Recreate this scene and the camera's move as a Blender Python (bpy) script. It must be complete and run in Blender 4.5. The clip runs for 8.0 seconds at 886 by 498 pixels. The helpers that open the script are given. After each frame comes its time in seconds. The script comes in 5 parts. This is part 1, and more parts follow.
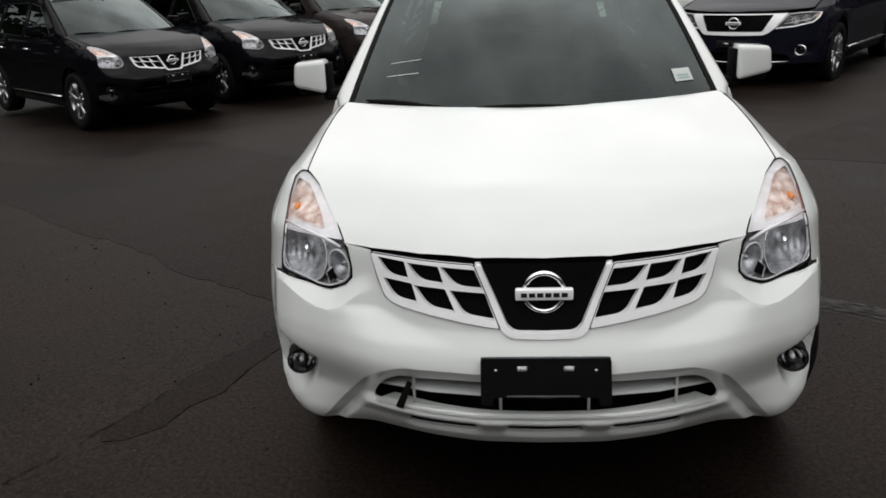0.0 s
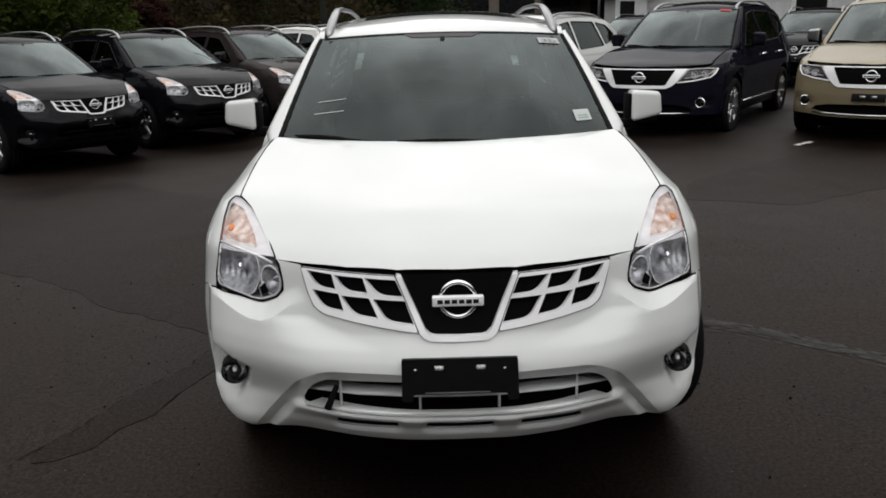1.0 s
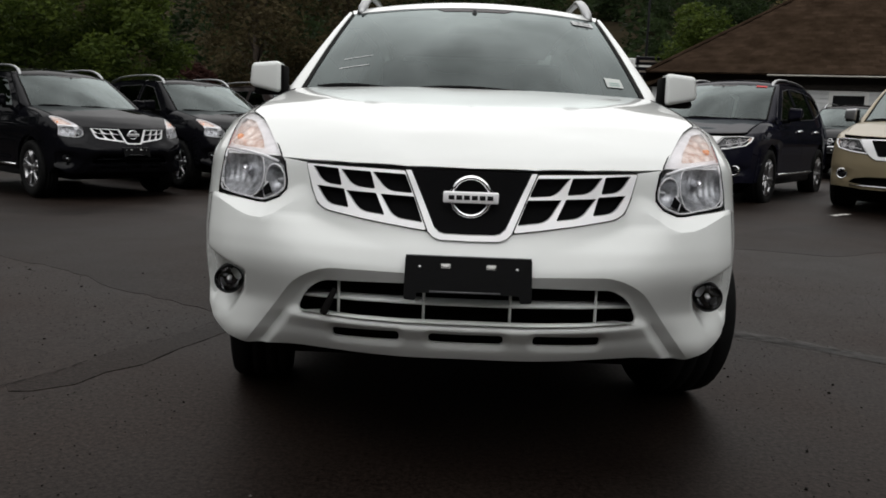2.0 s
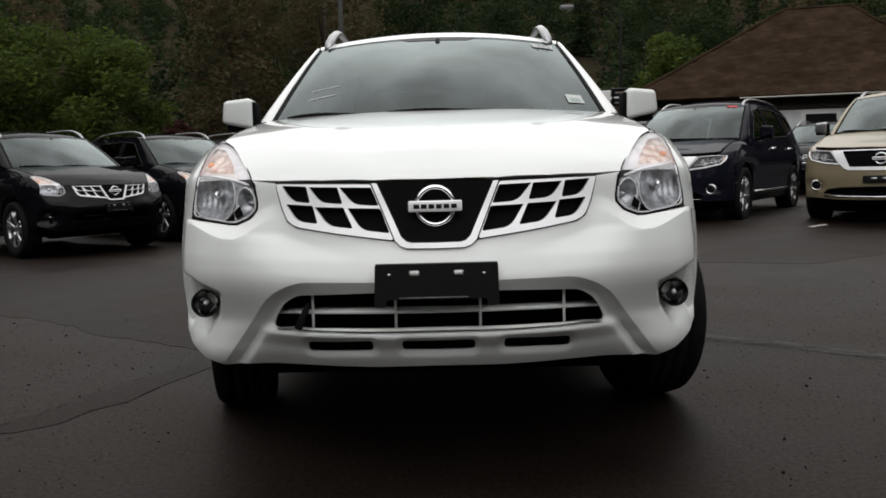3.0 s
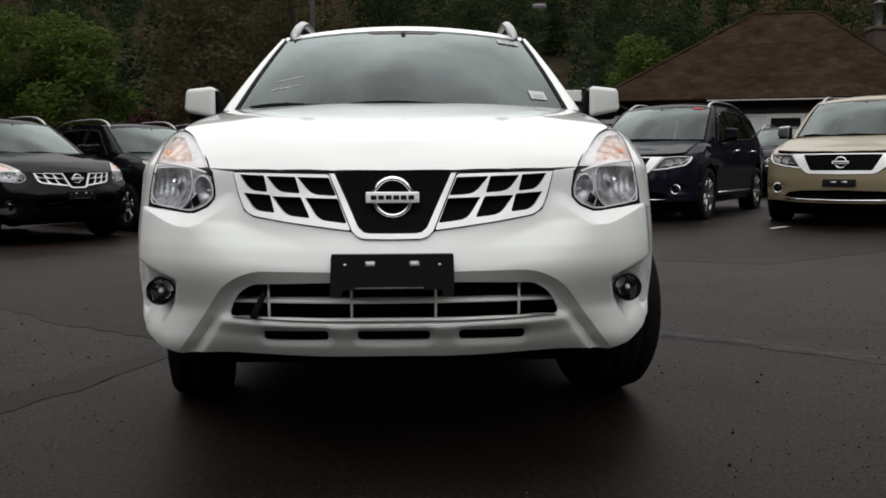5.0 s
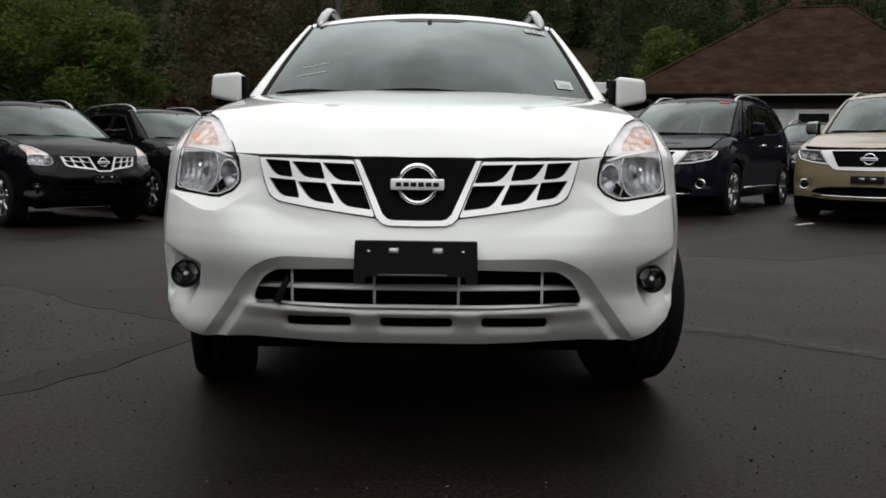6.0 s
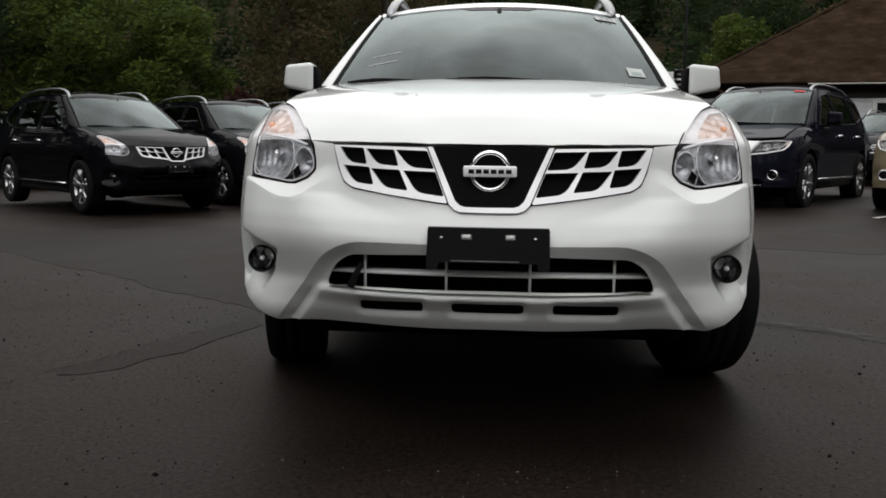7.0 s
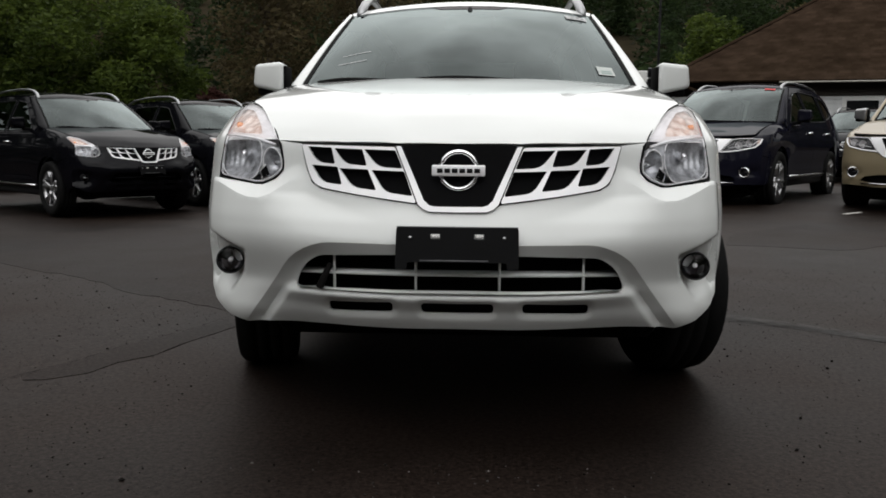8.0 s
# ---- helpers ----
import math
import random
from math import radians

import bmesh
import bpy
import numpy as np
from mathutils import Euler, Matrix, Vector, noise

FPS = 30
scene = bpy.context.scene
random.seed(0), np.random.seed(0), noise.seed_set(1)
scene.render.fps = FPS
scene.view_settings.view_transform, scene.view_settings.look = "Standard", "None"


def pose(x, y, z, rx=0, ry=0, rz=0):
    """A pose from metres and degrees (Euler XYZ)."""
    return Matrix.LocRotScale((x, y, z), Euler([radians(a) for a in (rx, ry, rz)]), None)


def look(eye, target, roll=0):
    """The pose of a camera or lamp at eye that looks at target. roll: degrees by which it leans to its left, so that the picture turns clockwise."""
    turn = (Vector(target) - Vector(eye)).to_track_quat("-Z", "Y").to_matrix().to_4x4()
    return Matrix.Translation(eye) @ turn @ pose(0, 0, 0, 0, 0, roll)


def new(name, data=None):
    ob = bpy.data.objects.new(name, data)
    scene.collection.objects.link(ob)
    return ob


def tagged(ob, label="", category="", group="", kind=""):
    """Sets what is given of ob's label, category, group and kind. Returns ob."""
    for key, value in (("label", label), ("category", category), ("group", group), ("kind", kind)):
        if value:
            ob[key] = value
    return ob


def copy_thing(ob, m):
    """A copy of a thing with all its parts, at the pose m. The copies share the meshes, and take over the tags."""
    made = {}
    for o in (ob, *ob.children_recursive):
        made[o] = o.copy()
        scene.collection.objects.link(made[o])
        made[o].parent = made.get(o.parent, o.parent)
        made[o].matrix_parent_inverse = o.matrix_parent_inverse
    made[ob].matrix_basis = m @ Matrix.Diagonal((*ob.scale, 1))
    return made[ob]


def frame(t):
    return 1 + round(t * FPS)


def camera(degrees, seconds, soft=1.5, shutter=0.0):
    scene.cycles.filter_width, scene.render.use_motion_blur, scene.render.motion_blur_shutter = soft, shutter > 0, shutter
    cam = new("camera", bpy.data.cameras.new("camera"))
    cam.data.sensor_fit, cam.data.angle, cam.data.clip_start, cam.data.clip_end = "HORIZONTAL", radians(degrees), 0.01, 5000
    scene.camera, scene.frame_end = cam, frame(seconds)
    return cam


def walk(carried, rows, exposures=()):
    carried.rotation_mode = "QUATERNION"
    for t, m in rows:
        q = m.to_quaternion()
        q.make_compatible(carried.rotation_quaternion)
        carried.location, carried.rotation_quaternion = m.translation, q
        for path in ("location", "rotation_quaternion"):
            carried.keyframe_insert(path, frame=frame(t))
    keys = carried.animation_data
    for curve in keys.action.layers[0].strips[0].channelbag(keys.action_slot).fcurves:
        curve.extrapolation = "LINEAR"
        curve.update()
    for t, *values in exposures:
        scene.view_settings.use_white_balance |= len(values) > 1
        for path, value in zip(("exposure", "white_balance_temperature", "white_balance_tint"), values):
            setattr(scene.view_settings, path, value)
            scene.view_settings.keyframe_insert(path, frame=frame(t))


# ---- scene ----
cam = camera(58.0, 8.0, 1.7)
PATH = [
    (0, (-0.086, -1.878, 1.583), (-0.253, 0.007, 0.934), -2.6),
    (0.1, (-0.055, -1.915, 1.588), (-0.244, -0.022, 0.969), -2.6),
    (0.2, (-0.071, -1.968, 1.59), (-0.253, -0.069, 0.988), -2.7),
    (0.3, (-0.056, -2.011, 1.594), (-0.226, -0.106, 1.009), -2.6),
    (0.4, (-0.054, -2.066, 1.582), (-0.15, -0.144, 1.036), -1.0),
    (0.5, (-0.069, -2.1, 1.594), (-0.087, -0.184, 1.021), 1.7),
    (0.6, (-0.08, -2.12, 1.593), (-0.058, -0.206, 1.014), 2.1),
    (0.7, (-0.084, -2.141, 1.593), (-0.061, -0.22, 1.037), 0.8),
    (0.8, (-0.07, -2.154, 1.583), (-0.063, -0.226, 1.049), -0.4),
    (0.9, (-0.062, -2.156, 1.562), (-0.055, -0.226, 1.039), -0.5),
    (1, (-0.067, -2.137, 1.554), (-0.043, -0.21, 1.02), -1.3),
    (1.1, (-0.072, -2.138, 1.504), (-0.043, -0.197, 1.022), -1.6),
    (1.2, (-0.067, -2.117, 1.489), (-0.058, -0.178, 0.999), -0.5),
    (1.3, (-0.086, -2.096, 1.477), (-0.085, -0.146, 1.032), 0.5),
    (1.4, (-0.04, -2.098, 1.384), (-0.103, -0.135, 1.004), 1.5),
    (1.5, (-0.057, -2.095, 1.29), (-0.162, -0.12, 0.991), 1.8),
    (1.6, (-0.042, -2.087, 1.18), (-0.145, -0.109, 0.896), 0.9),
    (1.7, (-0.033, -2.081, 1.092), (-0.077, -0.106, 0.78), 2.7),
    (2.8, (0.023, -2.17, 0.902), (-0.013, -0.182, 0.689), -1.6),
    (3, (0.043, -2.167, 0.891), (0.021, -0.177, 0.695), -1.5),
    (3.2, (0.057, -2.17, 0.883), (0.026, -0.18, 0.679), -1.9),
    (3.5, (0.066, -2.171, 0.889), (0.089, -0.188, 0.635), -2.0),
    (3.7, (0.074, -2.174, 0.888), (0.088, -0.188, 0.647), -1.9),
    (4, (0.077, -2.181, 0.885), (0.117, -0.194, 0.657), -1.5),
    (4.2, (0.083, -2.178, 0.876), (0.122, -0.19, 0.662), -1.0),
    (4.5, (0.081, -2.184, 0.882), (0.126, -0.195, 0.676), -0.6),
    (5.8, (0.076, -2.18, 0.873), (0.11, -0.192, 0.652), 0.5),
    (6, (0.07, -2.18, 0.871), (0.073, -0.194, 0.641), 0.7),
    (6.2, (0.062, -2.18, 0.865), (0.033, -0.192, 0.65), 0.6),
    (6.4, (0.052, -2.191, 0.866), (-0.047, -0.205, 0.648), 1.0),
    (6.5, (0.045, -2.195, 0.867), (-0.068, -0.212, 0.636), 1.0),
    (6.7, (0.046, -2.191, 0.857), (-0.07, -0.209, 0.617), 1.0),
    (7, (0.04, -2.195, 0.859), (-0.109, -0.217, 0.606), 0.7),
    (7.2, (0.05, -2.189, 0.856), (-0.083, -0.208, 0.61), 0.5),
    (7.5, (0.055, -2.191, 0.86), (-0.042, -0.208, 0.615), 0.5),
    (7.7, (0.062, -2.188, 0.85), (-0.033, -0.204, 0.614), 0.4),
    (8, (0.063, -2.187, 0.859), (-0.03, -0.206, 0.605), 0.4),
]
EXPOSURES = [(0.0, -0.1), (1.5, -0.07), (3.0, 0.01), (8.0, 0.01)]
walk(cam, [(t, look(eye, target, roll)) for t, eye, target, roll in PATH], EXPOSURES)

# ---- light ----
SUN_EL, SUN_AZ = 44.0, 0.0
world = bpy.data.worlds.new("sky")
scene.world = world
world.use_nodes = True
wt = world.node_tree
wt.nodes.clear()
sky = wt.nodes.new("ShaderNodeTexSky")
sky.sky_type, sky.sun_disc = "NISHITA", False
sky.sun_elevation, sky.sun_rotation = radians(SUN_EL), radians(SUN_AZ)
sky.dust_density, sky.air_density = 1.5, 1.2
grey = wt.nodes.new("ShaderNodeHueSaturation")
grey.inputs["Saturation"].default_value = 0.16
wcoord = wt.nodes.new("ShaderNodeTexCoord")
cloud = wt.nodes.new("ShaderNodeTexNoise")
cloud.inputs["Scale"].default_value, cloud.inputs["Detail"].default_value = 4.5, 6.0
cramp = wt.nodes.new("ShaderNodeMapRange")
cramp.inputs["From Min"].default_value, cramp.inputs["From Max"].default_value = 0.3, 0.7
cramp.inputs["To Min"].default_value, cramp.inputs["To Max"].default_value = 0.6, 1.25
cmul = wt.nodes.new("ShaderNodeMix")
cmul.data_type, cmul.blend_type = "RGBA", "MULTIPLY"
cmul.inputs["Factor"].default_value = 1.0
bg = wt.nodes.new("ShaderNodeBackground")
bg.inputs["Strength"].default_value = 0.15
wout = wt.nodes.new("ShaderNodeOutputWorld")
wt.links.new(sky.outputs[0], grey.inputs["Color"])
wt.links.new(wcoord.outputs["Generated"], cloud.inputs["Vector"])
wt.links.new(cloud.outputs[0], cramp.inputs["Value"])
# the cloud layer covers most of the clear sky
cover = wt.nodes.new("ShaderNodeMix")
cover.data_type = "RGBA"
cover.inputs["Factor"].default_value = 0.93
cover.inputs[7].default_value = (7.02, 7.0, 6.95, 1)
wt.links.new(grey.outputs[0], cover.inputs[6])
wt.links.new(cover.outputs[2], cmul.inputs[6])
wt.links.new(cramp.outputs[0], cmul.inputs[7])
# thicker cloud away from the hidden sun: brightest towards it, dimmer behind
wdot = wt.nodes.new("ShaderNodeVectorMath")
wdot.operation = "DOT_PRODUCT"
wdot.inputs[1].default_value = (0.0, math.cos(radians(44)), math.sin(radians(44)))
wt.links.new(wcoord.outputs["Generated"], wdot.inputs[0])
wcl = wt.nodes.new("ShaderNodeMath")
wcl.operation = "MAXIMUM"
wcl.inputs[1].default_value = 0.0
wt.links.new(wdot.outputs["Value"], wcl.inputs[0])
wpow = wt.nodes.new("ShaderNodeMath")
wpow.operation = "POWER"
wpow.inputs[1].default_value = 5.0
wt.links.new(wcl.outputs[0], wpow.inputs[0])
zen = wt.nodes.new("ShaderNodeMapRange")
zen.inputs["From Min"].default_value, zen.inputs["From Max"].default_value = 0.0, 1.0
zen.inputs["To Min"].default_value, zen.inputs["To Max"].default_value = 0.5, 1.32
wt.links.new(wpow.outputs[0], zen.inputs["Value"])
cmul2 = wt.nodes.new("ShaderNodeMix")
cmul2.data_type, cmul2.blend_type = "RGBA", "MULTIPLY"
cmul2.inputs["Factor"].default_value = 1.0
wt.links.new(cmul.outputs[2], cmul2.inputs[6])
# a second, weaker bright gap in the cloud opposite
wdot2 = wt.nodes.new("ShaderNodeVectorMath")
wdot2.operation = "DOT_PRODUCT"
wdot2.inputs[1].default_value = (0.0, -math.cos(radians(53)), math.sin(radians(53)))
wt.links.new(wcoord.outputs["Generated"], wdot2.inputs[0])
wcl2 = wt.nodes.new("ShaderNodeMath")
wcl2.operation = "MAXIMUM"
wcl2.inputs[1].default_value = 0.0
wt.links.new(wdot2.outputs["Value"], wcl2.inputs[0])
wpow2 = wt.nodes.new("ShaderNodeMath")
wpow2.operation = "POWER"
wpow2.inputs[1].default_value = 2.5
wt.links.new(wcl2.outputs[0], wpow2.inputs[0])
glow = wt.nodes.new("ShaderNodeMath")
glow.operation = "MULTIPLY_ADD"
glow.inputs[1].default_value = 1.78
wt.links.new(wpow2.outputs[0], glow.inputs[0])
wt.links.new(zen.outputs[0], glow.inputs[2])
wt.links.new(glow.outputs[0], cmul2.inputs[7])
wt.links.new(cmul2.outputs[2], bg.inputs["Color"])
wt.links.new(bg.outputs[0], wout.inputs["Surface"])
sun = new("sun", bpy.data.lights.new("sun", "SUN"))
sun.data.energy, sun.data.angle, sun.data.color = 0.7, radians(90), (1.0, 0.985, 0.975)
sun.matrix_world = pose(0, 0, 30, 90 - SUN_EL, 0, 180 - SUN_AZ)


# ---- materials ----
def material(name, color, rough=0.5, metal=0.0, coat=0.0, vary=0.0, scale=8.0, bump=0.0, bump_scale=60.0, tint=None, ior=1.45, rand=0.0):
    """A procedural surface: two scales of noise vary its colour and roughness, a third gives relief."""
    m = bpy.data.materials.new(name)
    m.use_nodes = True
    nt = m.node_tree
    b = nt.nodes["Principled BSDF"]
    b.inputs["Base Color"].default_value = (*color, 1)
    b.inputs["Roughness"].default_value = rough
    b.inputs["Metallic"].default_value = metal
    b.inputs["Coat Weight"].default_value = coat
    b.inputs["Coat Roughness"].default_value = 0.04
    b.inputs["IOR"].default_value = ior
    if coat > 0:
        b.inputs["Specular IOR Level"].default_value = 0.1
    tc = nt.nodes.new("ShaderNodeTexCoord")
    if vary > 0:
        n1 = nt.nodes.new("ShaderNodeTexNoise")
        n1.inputs["Scale"].default_value, n1.inputs["Detail"].default_value = scale, 8.0
        n1.inputs["Roughness"].default_value = 0.65
        nt.links.new(tc.outputs["Object"], n1.inputs["Vector"])
        mx = nt.nodes.new("ShaderNodeMix")
        mx.data_type = "RGBA"
        t = tint or tuple(min(1.0, v * (1 + vary)) for v in color)
        mx.inputs[6].default_value = (*[v * (1 - vary) for v in color], 1)
        mx.inputs[7].default_value = (*t, 1)
        mr = nt.nodes.new("ShaderNodeMapRange")
        mr.inputs["From Min"].default_value, mr.inputs["From Max"].default_value = 0.35, 0.65
        nt.links.new(n1.outputs[0], mr.inputs["Value"])
        nt.links.new(mr.outputs[0], mx.inputs["Factor"])
        last = mx.outputs[2]
        if rand > 0:
            oi = nt.nodes.new("ShaderNodeNewGeometry")
            hs = nt.nodes.new("ShaderNodeHueSaturation")
            vr = nt.nodes.new("ShaderNodeMapRange")
            vr.inputs["To Min"].default_value, vr.inputs["To Max"].default_value = 1 - rand, 1 + rand
            nt.links.new(oi.outputs["Random Per Island"], vr.inputs["Value"])
            nt.links.new(vr.outputs[0], hs.inputs["Value"])
            nt.links.new(last, hs.inputs["Color"])
            last = hs.outputs[0]
        nt.links.new(last, b.inputs["Base Color"])
        rr = nt.nodes.new("ShaderNodeMapRange")
        rr.inputs["To Min"].default_value = max(0.02, rough * (1 - 0.5 * vary))
        rr.inputs["To Max"].default_value = min(1.0, rough * (1 + 0.5 * vary))
        nt.links.new(n1.outputs[0], rr.inputs["Value"])
        nt.links.new(rr.outputs[0], b.inputs["Roughness"])
    if bump > 0:
        n2 = nt.nodes.new("ShaderNodeTexNoise")
        n2.inputs["Scale"].default_value, n2.inputs["Detail"].default_value = bump_scale, 4.0
        nt.links.new(tc.outputs["Object"], n2.inputs["Vector"])
        bp = nt.nodes.new("ShaderNodeBump")
        bp.inputs["Strength"].default_value, bp.inputs["Distance"].default_value = min(1.0, bump * 20), bump
        nt.links.new(n2.outputs[0], bp.inputs["Height"])
        nt.links.new(bp.outputs[0], b.inputs["Normal"])
    return m


def glass(name, tint, ior=1.5, rough=0.0, sheen=(0.89, 1.0, 0.99)):
    """Thin clear sheet: lets light through with a tint and mirrors by Fresnel."""
    m = bpy.data.materials.new(name)
    m.use_nodes = True
    nt = m.node_tree
    nt.nodes.clear()
    tr = nt.nodes.new("ShaderNodeBsdfTransparent")
    tr.inputs["Color"].default_value = (*tint, 1)
    gl = nt.nodes.new("ShaderNodeBsdfGlossy")
    gl.inputs["Roughness"].default_value = rough
    gl.inputs["Color"].default_value = (*sheen, 1)
    fr = nt.nodes.new("ShaderNodeFresnel")
    fr.inputs["IOR"].default_value = ior
    mx = nt.nodes.new("ShaderNodeMixShader")
    out = nt.nodes.new("ShaderNodeOutputMaterial")
    nt.links.new(fr.outputs[0], mx.inputs[0])
    nt.links.new(tr.outputs[0], mx.inputs[1])
    nt.links.new(gl.outputs[0], mx.inputs[2])
    nt.links.new(mx.outputs[0], out.inputs["Surface"])
    return m


def asphalt_material(name, color, shine):
    """Damp, dark asphalt: aggregate grain, tyre-worn lighter zones and dark damp blotches."""
    m = material(name, color, 0.66, vary=0.85, scale=95.0, bump=0.005, bump_scale=110.0)
    nt = m.node_tree
    b = nt.nodes["Principled BSDF"]
    b.inputs["Specular Tint"].default_value = (1.0, 0.7, 0.58, 1)
    tc = nt.nodes.new("ShaderNodeTexCoord")
    big = nt.nodes.new("ShaderNodeTexNoise")
    big.inputs["Scale"].default_value, big.inputs["Detail"].default_value = 0.9, 6.0
    nt.links.new(tc.outputs["Object"], big.inputs["Vector"])
    mr = nt.nodes.new("ShaderNodeMapRange")
    mr.inputs["From Min"].default_value, mr.inputs["From Max"].default_value = 0.35, 0.65
    mr.inputs["To Min"].default_value, mr.inputs["To Max"].default_value = 0.7, 1.35
    nt.links.new(big.outputs[0], mr.inputs["Value"])
    src = b.inputs["Base Color"].links[0].from_socket
    mx = nt.nodes.new("ShaderNodeMix")
    mx.data_type, mx.blend_type = "RGBA", "MULTIPLY"
    mx.inputs["Factor"].default_value = 1.0
    nt.links.new(src, mx.inputs[6])
    nt.links.new(mr.outputs[0], mx.inputs[7])
    nt.links.new(mx.outputs[2], b.inputs["Base Color"])
    mid = nt.nodes.new("ShaderNodeTexNoise")
    mid.inputs["Scale"].default_value, mid.inputs["Detail"].default_value, mid.inputs["Roughness"].default_value = 55.0, 9.0, 0.8
    nt.links.new(tc.outputs["Object"], mid.inputs["Vector"])
    ramp = nt.nodes.new("ShaderNodeValToRGB")
    ramp.color_ramp.elements[0].position, ramp.color_ramp.elements[0].color = 0.36, (0.34, 0.33, 0.32, 1)
    ramp.color_ramp.elements[1].position, ramp.color_ramp.elements[1].color = 0.66, (1.9, 1.84, 1.8, 1)
    nt.links.new(mid.outputs[0], ramp.inputs[0])
    my = nt.nodes.new("ShaderNodeMix")
    my.data_type, my.blend_type = "RGBA", "MULTIPLY"
    my.inputs["Factor"].default_value = 1.0
    nt.links.new(mx.outputs[2], my.inputs[6])
    nt.links.new(ramp.outputs[0], my.inputs[7])
    nt.links.new(my.outputs[2], b.inputs["Base Color"])
    gloss = nt.nodes.new("ShaderNodeMapRange")
    gloss.inputs["From Min"].default_value, gloss.inputs["From Max"].default_value = 0.32, 0.68
    gloss.inputs["To Min"].default_value, gloss.inputs["To Max"].default_value = 0.25 * shine, shine
    nt.links.new(mid.outputs[0], gloss.inputs["Value"])
    damp = nt.nodes.new("ShaderNodeMath")
    damp.operation = "MULTIPLY"
    nt.links.new(gloss.outputs[0], damp.inputs[0])
    nt.links.new(mr.outputs[0], damp.inputs[1])
    nt.links.new(damp.outputs[0], b.inputs["Specular IOR Level"])
    rr = nt.nodes.new("ShaderNodeMapRange")
    rr.inputs["From Min"].default_value, rr.inputs["From Max"].default_value = 0.3, 0.7
    rr.inputs["To Min"].default_value, rr.inputs["To Max"].default_value = 0.48, 0.68
    nt.links.new(big.outputs[0], rr.inputs["Value"])
    nt.links.new(rr.outputs[0], b.inputs["Roughness"])
    return m


ASPHALT = asphalt_material("asphalt", (0.0056, 0.0041, 0.0034), 0.29)
ASPHALT_DARK = asphalt_material("older_asphalt", (0.0046, 0.0032, 0.0026), 0.225)
SEAM = material("crack_tar", (0.0052, 0.004, 0.0034), 0.8, vary=0.5, scale=40)
WORN = material("worn_grey_residue", (0.038, 0.035, 0.033), 0.75, vary=0.5, scale=9)
STONE = material("loose_grit", (0.05, 0.046, 0.043), 0.8, vary=0.4, scale=40, rand=0.85)
LINE = material("line_paint", (0.5, 0.49, 0.46), 0.6, vary=0.35, scale=20)
WHITE = material("pearl_white_paint", (0.71, 0.725, 0.711), 0.32, coat=1.0, vary=0.012, scale=3.0)
BLACK = material("black_paint", (0.004, 0.004, 0.0055), 0.3, coat=1.0, vary=0.15, scale=3.0)
BROWN = material("dark_bronze_paint", (0.025, 0.02, 0.019), 0.3, coat=1.0, vary=0.15, scale=3.0)
NAVY = material("navy_paint", (0.0075, 0.0075, 0.0135), 0.3, coat=1.0, vary=0.15, scale=3.0)
TAN = material("sandstone_gold_paint", (0.25, 0.205, 0.13), 0.36, metal=0.25, coat=0.5, vary=0.03, scale=3.0)
CHROME = material("chrome", (0.95, 0.95, 0.97), 0.16, metal=1.0, vary=0.03, scale=10)
SILVER = material("bright_silver_plating", (0.98, 0.975, 1.0), 0.16, metal=0.05, coat=1.0, vary=0.02, scale=10)
SATIN = material("satin_aluminium", (0.33, 0.335, 0.34), 0.3, metal=1.0, vary=0.06, scale=20)
TRIM = material("black_plastic", (0.013, 0.013, 0.014), 0.45, vary=0.25, scale=25, bump=0.0006, bump_scale=300)
GLOSSB = material("gloss_black_plastic", (0.006, 0.006, 0.008), 0.12, vary=0.1, scale=20)
MESH = material("grille_mesh_black", (0.0018, 0.0018, 0.0022), 0.6, vary=0.2, scale=40, bump=0.003, bump_scale=160)
VOID = material("engine_bay_black", (0.003, 0.003, 0.003), 0.85, vary=0.3, scale=20)
PLATE = material("matt_black_plastic", (0.0026, 0.0026, 0.0029), 0.5, vary=0.3, scale=30, bump=0.0005, bump_scale=250)
ALLOY = material("bright_alloy", (0.45, 0.45, 0.46), 0.28, metal=0.9, vary=0.08, scale=20)
RUBBER = material("tyre_rubber", (0.007, 0.007, 0.007), 0.75, vary=0.3, scale=30, bump=0.001, bump_scale=150)
FABRIC = material("dark_grey_cloth", (0.035, 0.035, 0.037), 0.9, vary=0.3, scale=60, bump=0.001, bump_scale=400)
DASH = material("dash_plastic", (0.045, 0.045, 0.048), 0.65, vary=0.2, scale=40, bump=0.0006, bump_scale=300)
REFL = material("lamp_reflector", (0.84, 0.83, 0.84), 0.25, metal=0.4, vary=0.12, scale=22)
LAMPGREY = material("lamp_bezel_grey", (0.5, 0.51, 0.53), 0.42, metal=0.7, vary=0.55, scale=28)
AMBER = material("amber_reflector", (0.55, 0.29, 0.19), 0.2, metal=0.3, vary=0.3, scale=24, tint=(0.95, 0.86, 0.8))
ORANGE = material("orange_bulb", (0.85, 0.28, 0.03), 0.2, vary=0.1, scale=20)
FOGREF = material("dark_chrome_reflector", (0.34, 0.34, 0.35), 0.08, metal=1.0, vary=0.3, scale=30)
SMOKE = material("smoked_lamp_plastic", (0.07, 0.07, 0.075), 0.35, vary=0.3, scale=20)
LAMPDARK = material("lamp_housing_grey", (0.5, 0.5, 0.51), 0.35, metal=0.3, vary=0.3, scale=25)
SHADE = material("dotted_shade_band", (0.045, 0.038, 0.04), 0.6, vary=0.1, scale=30)
REDREF = material("red_side_marker", (0.32, 0.1, 0.08), 0.25, vary=0.1, scale=20)
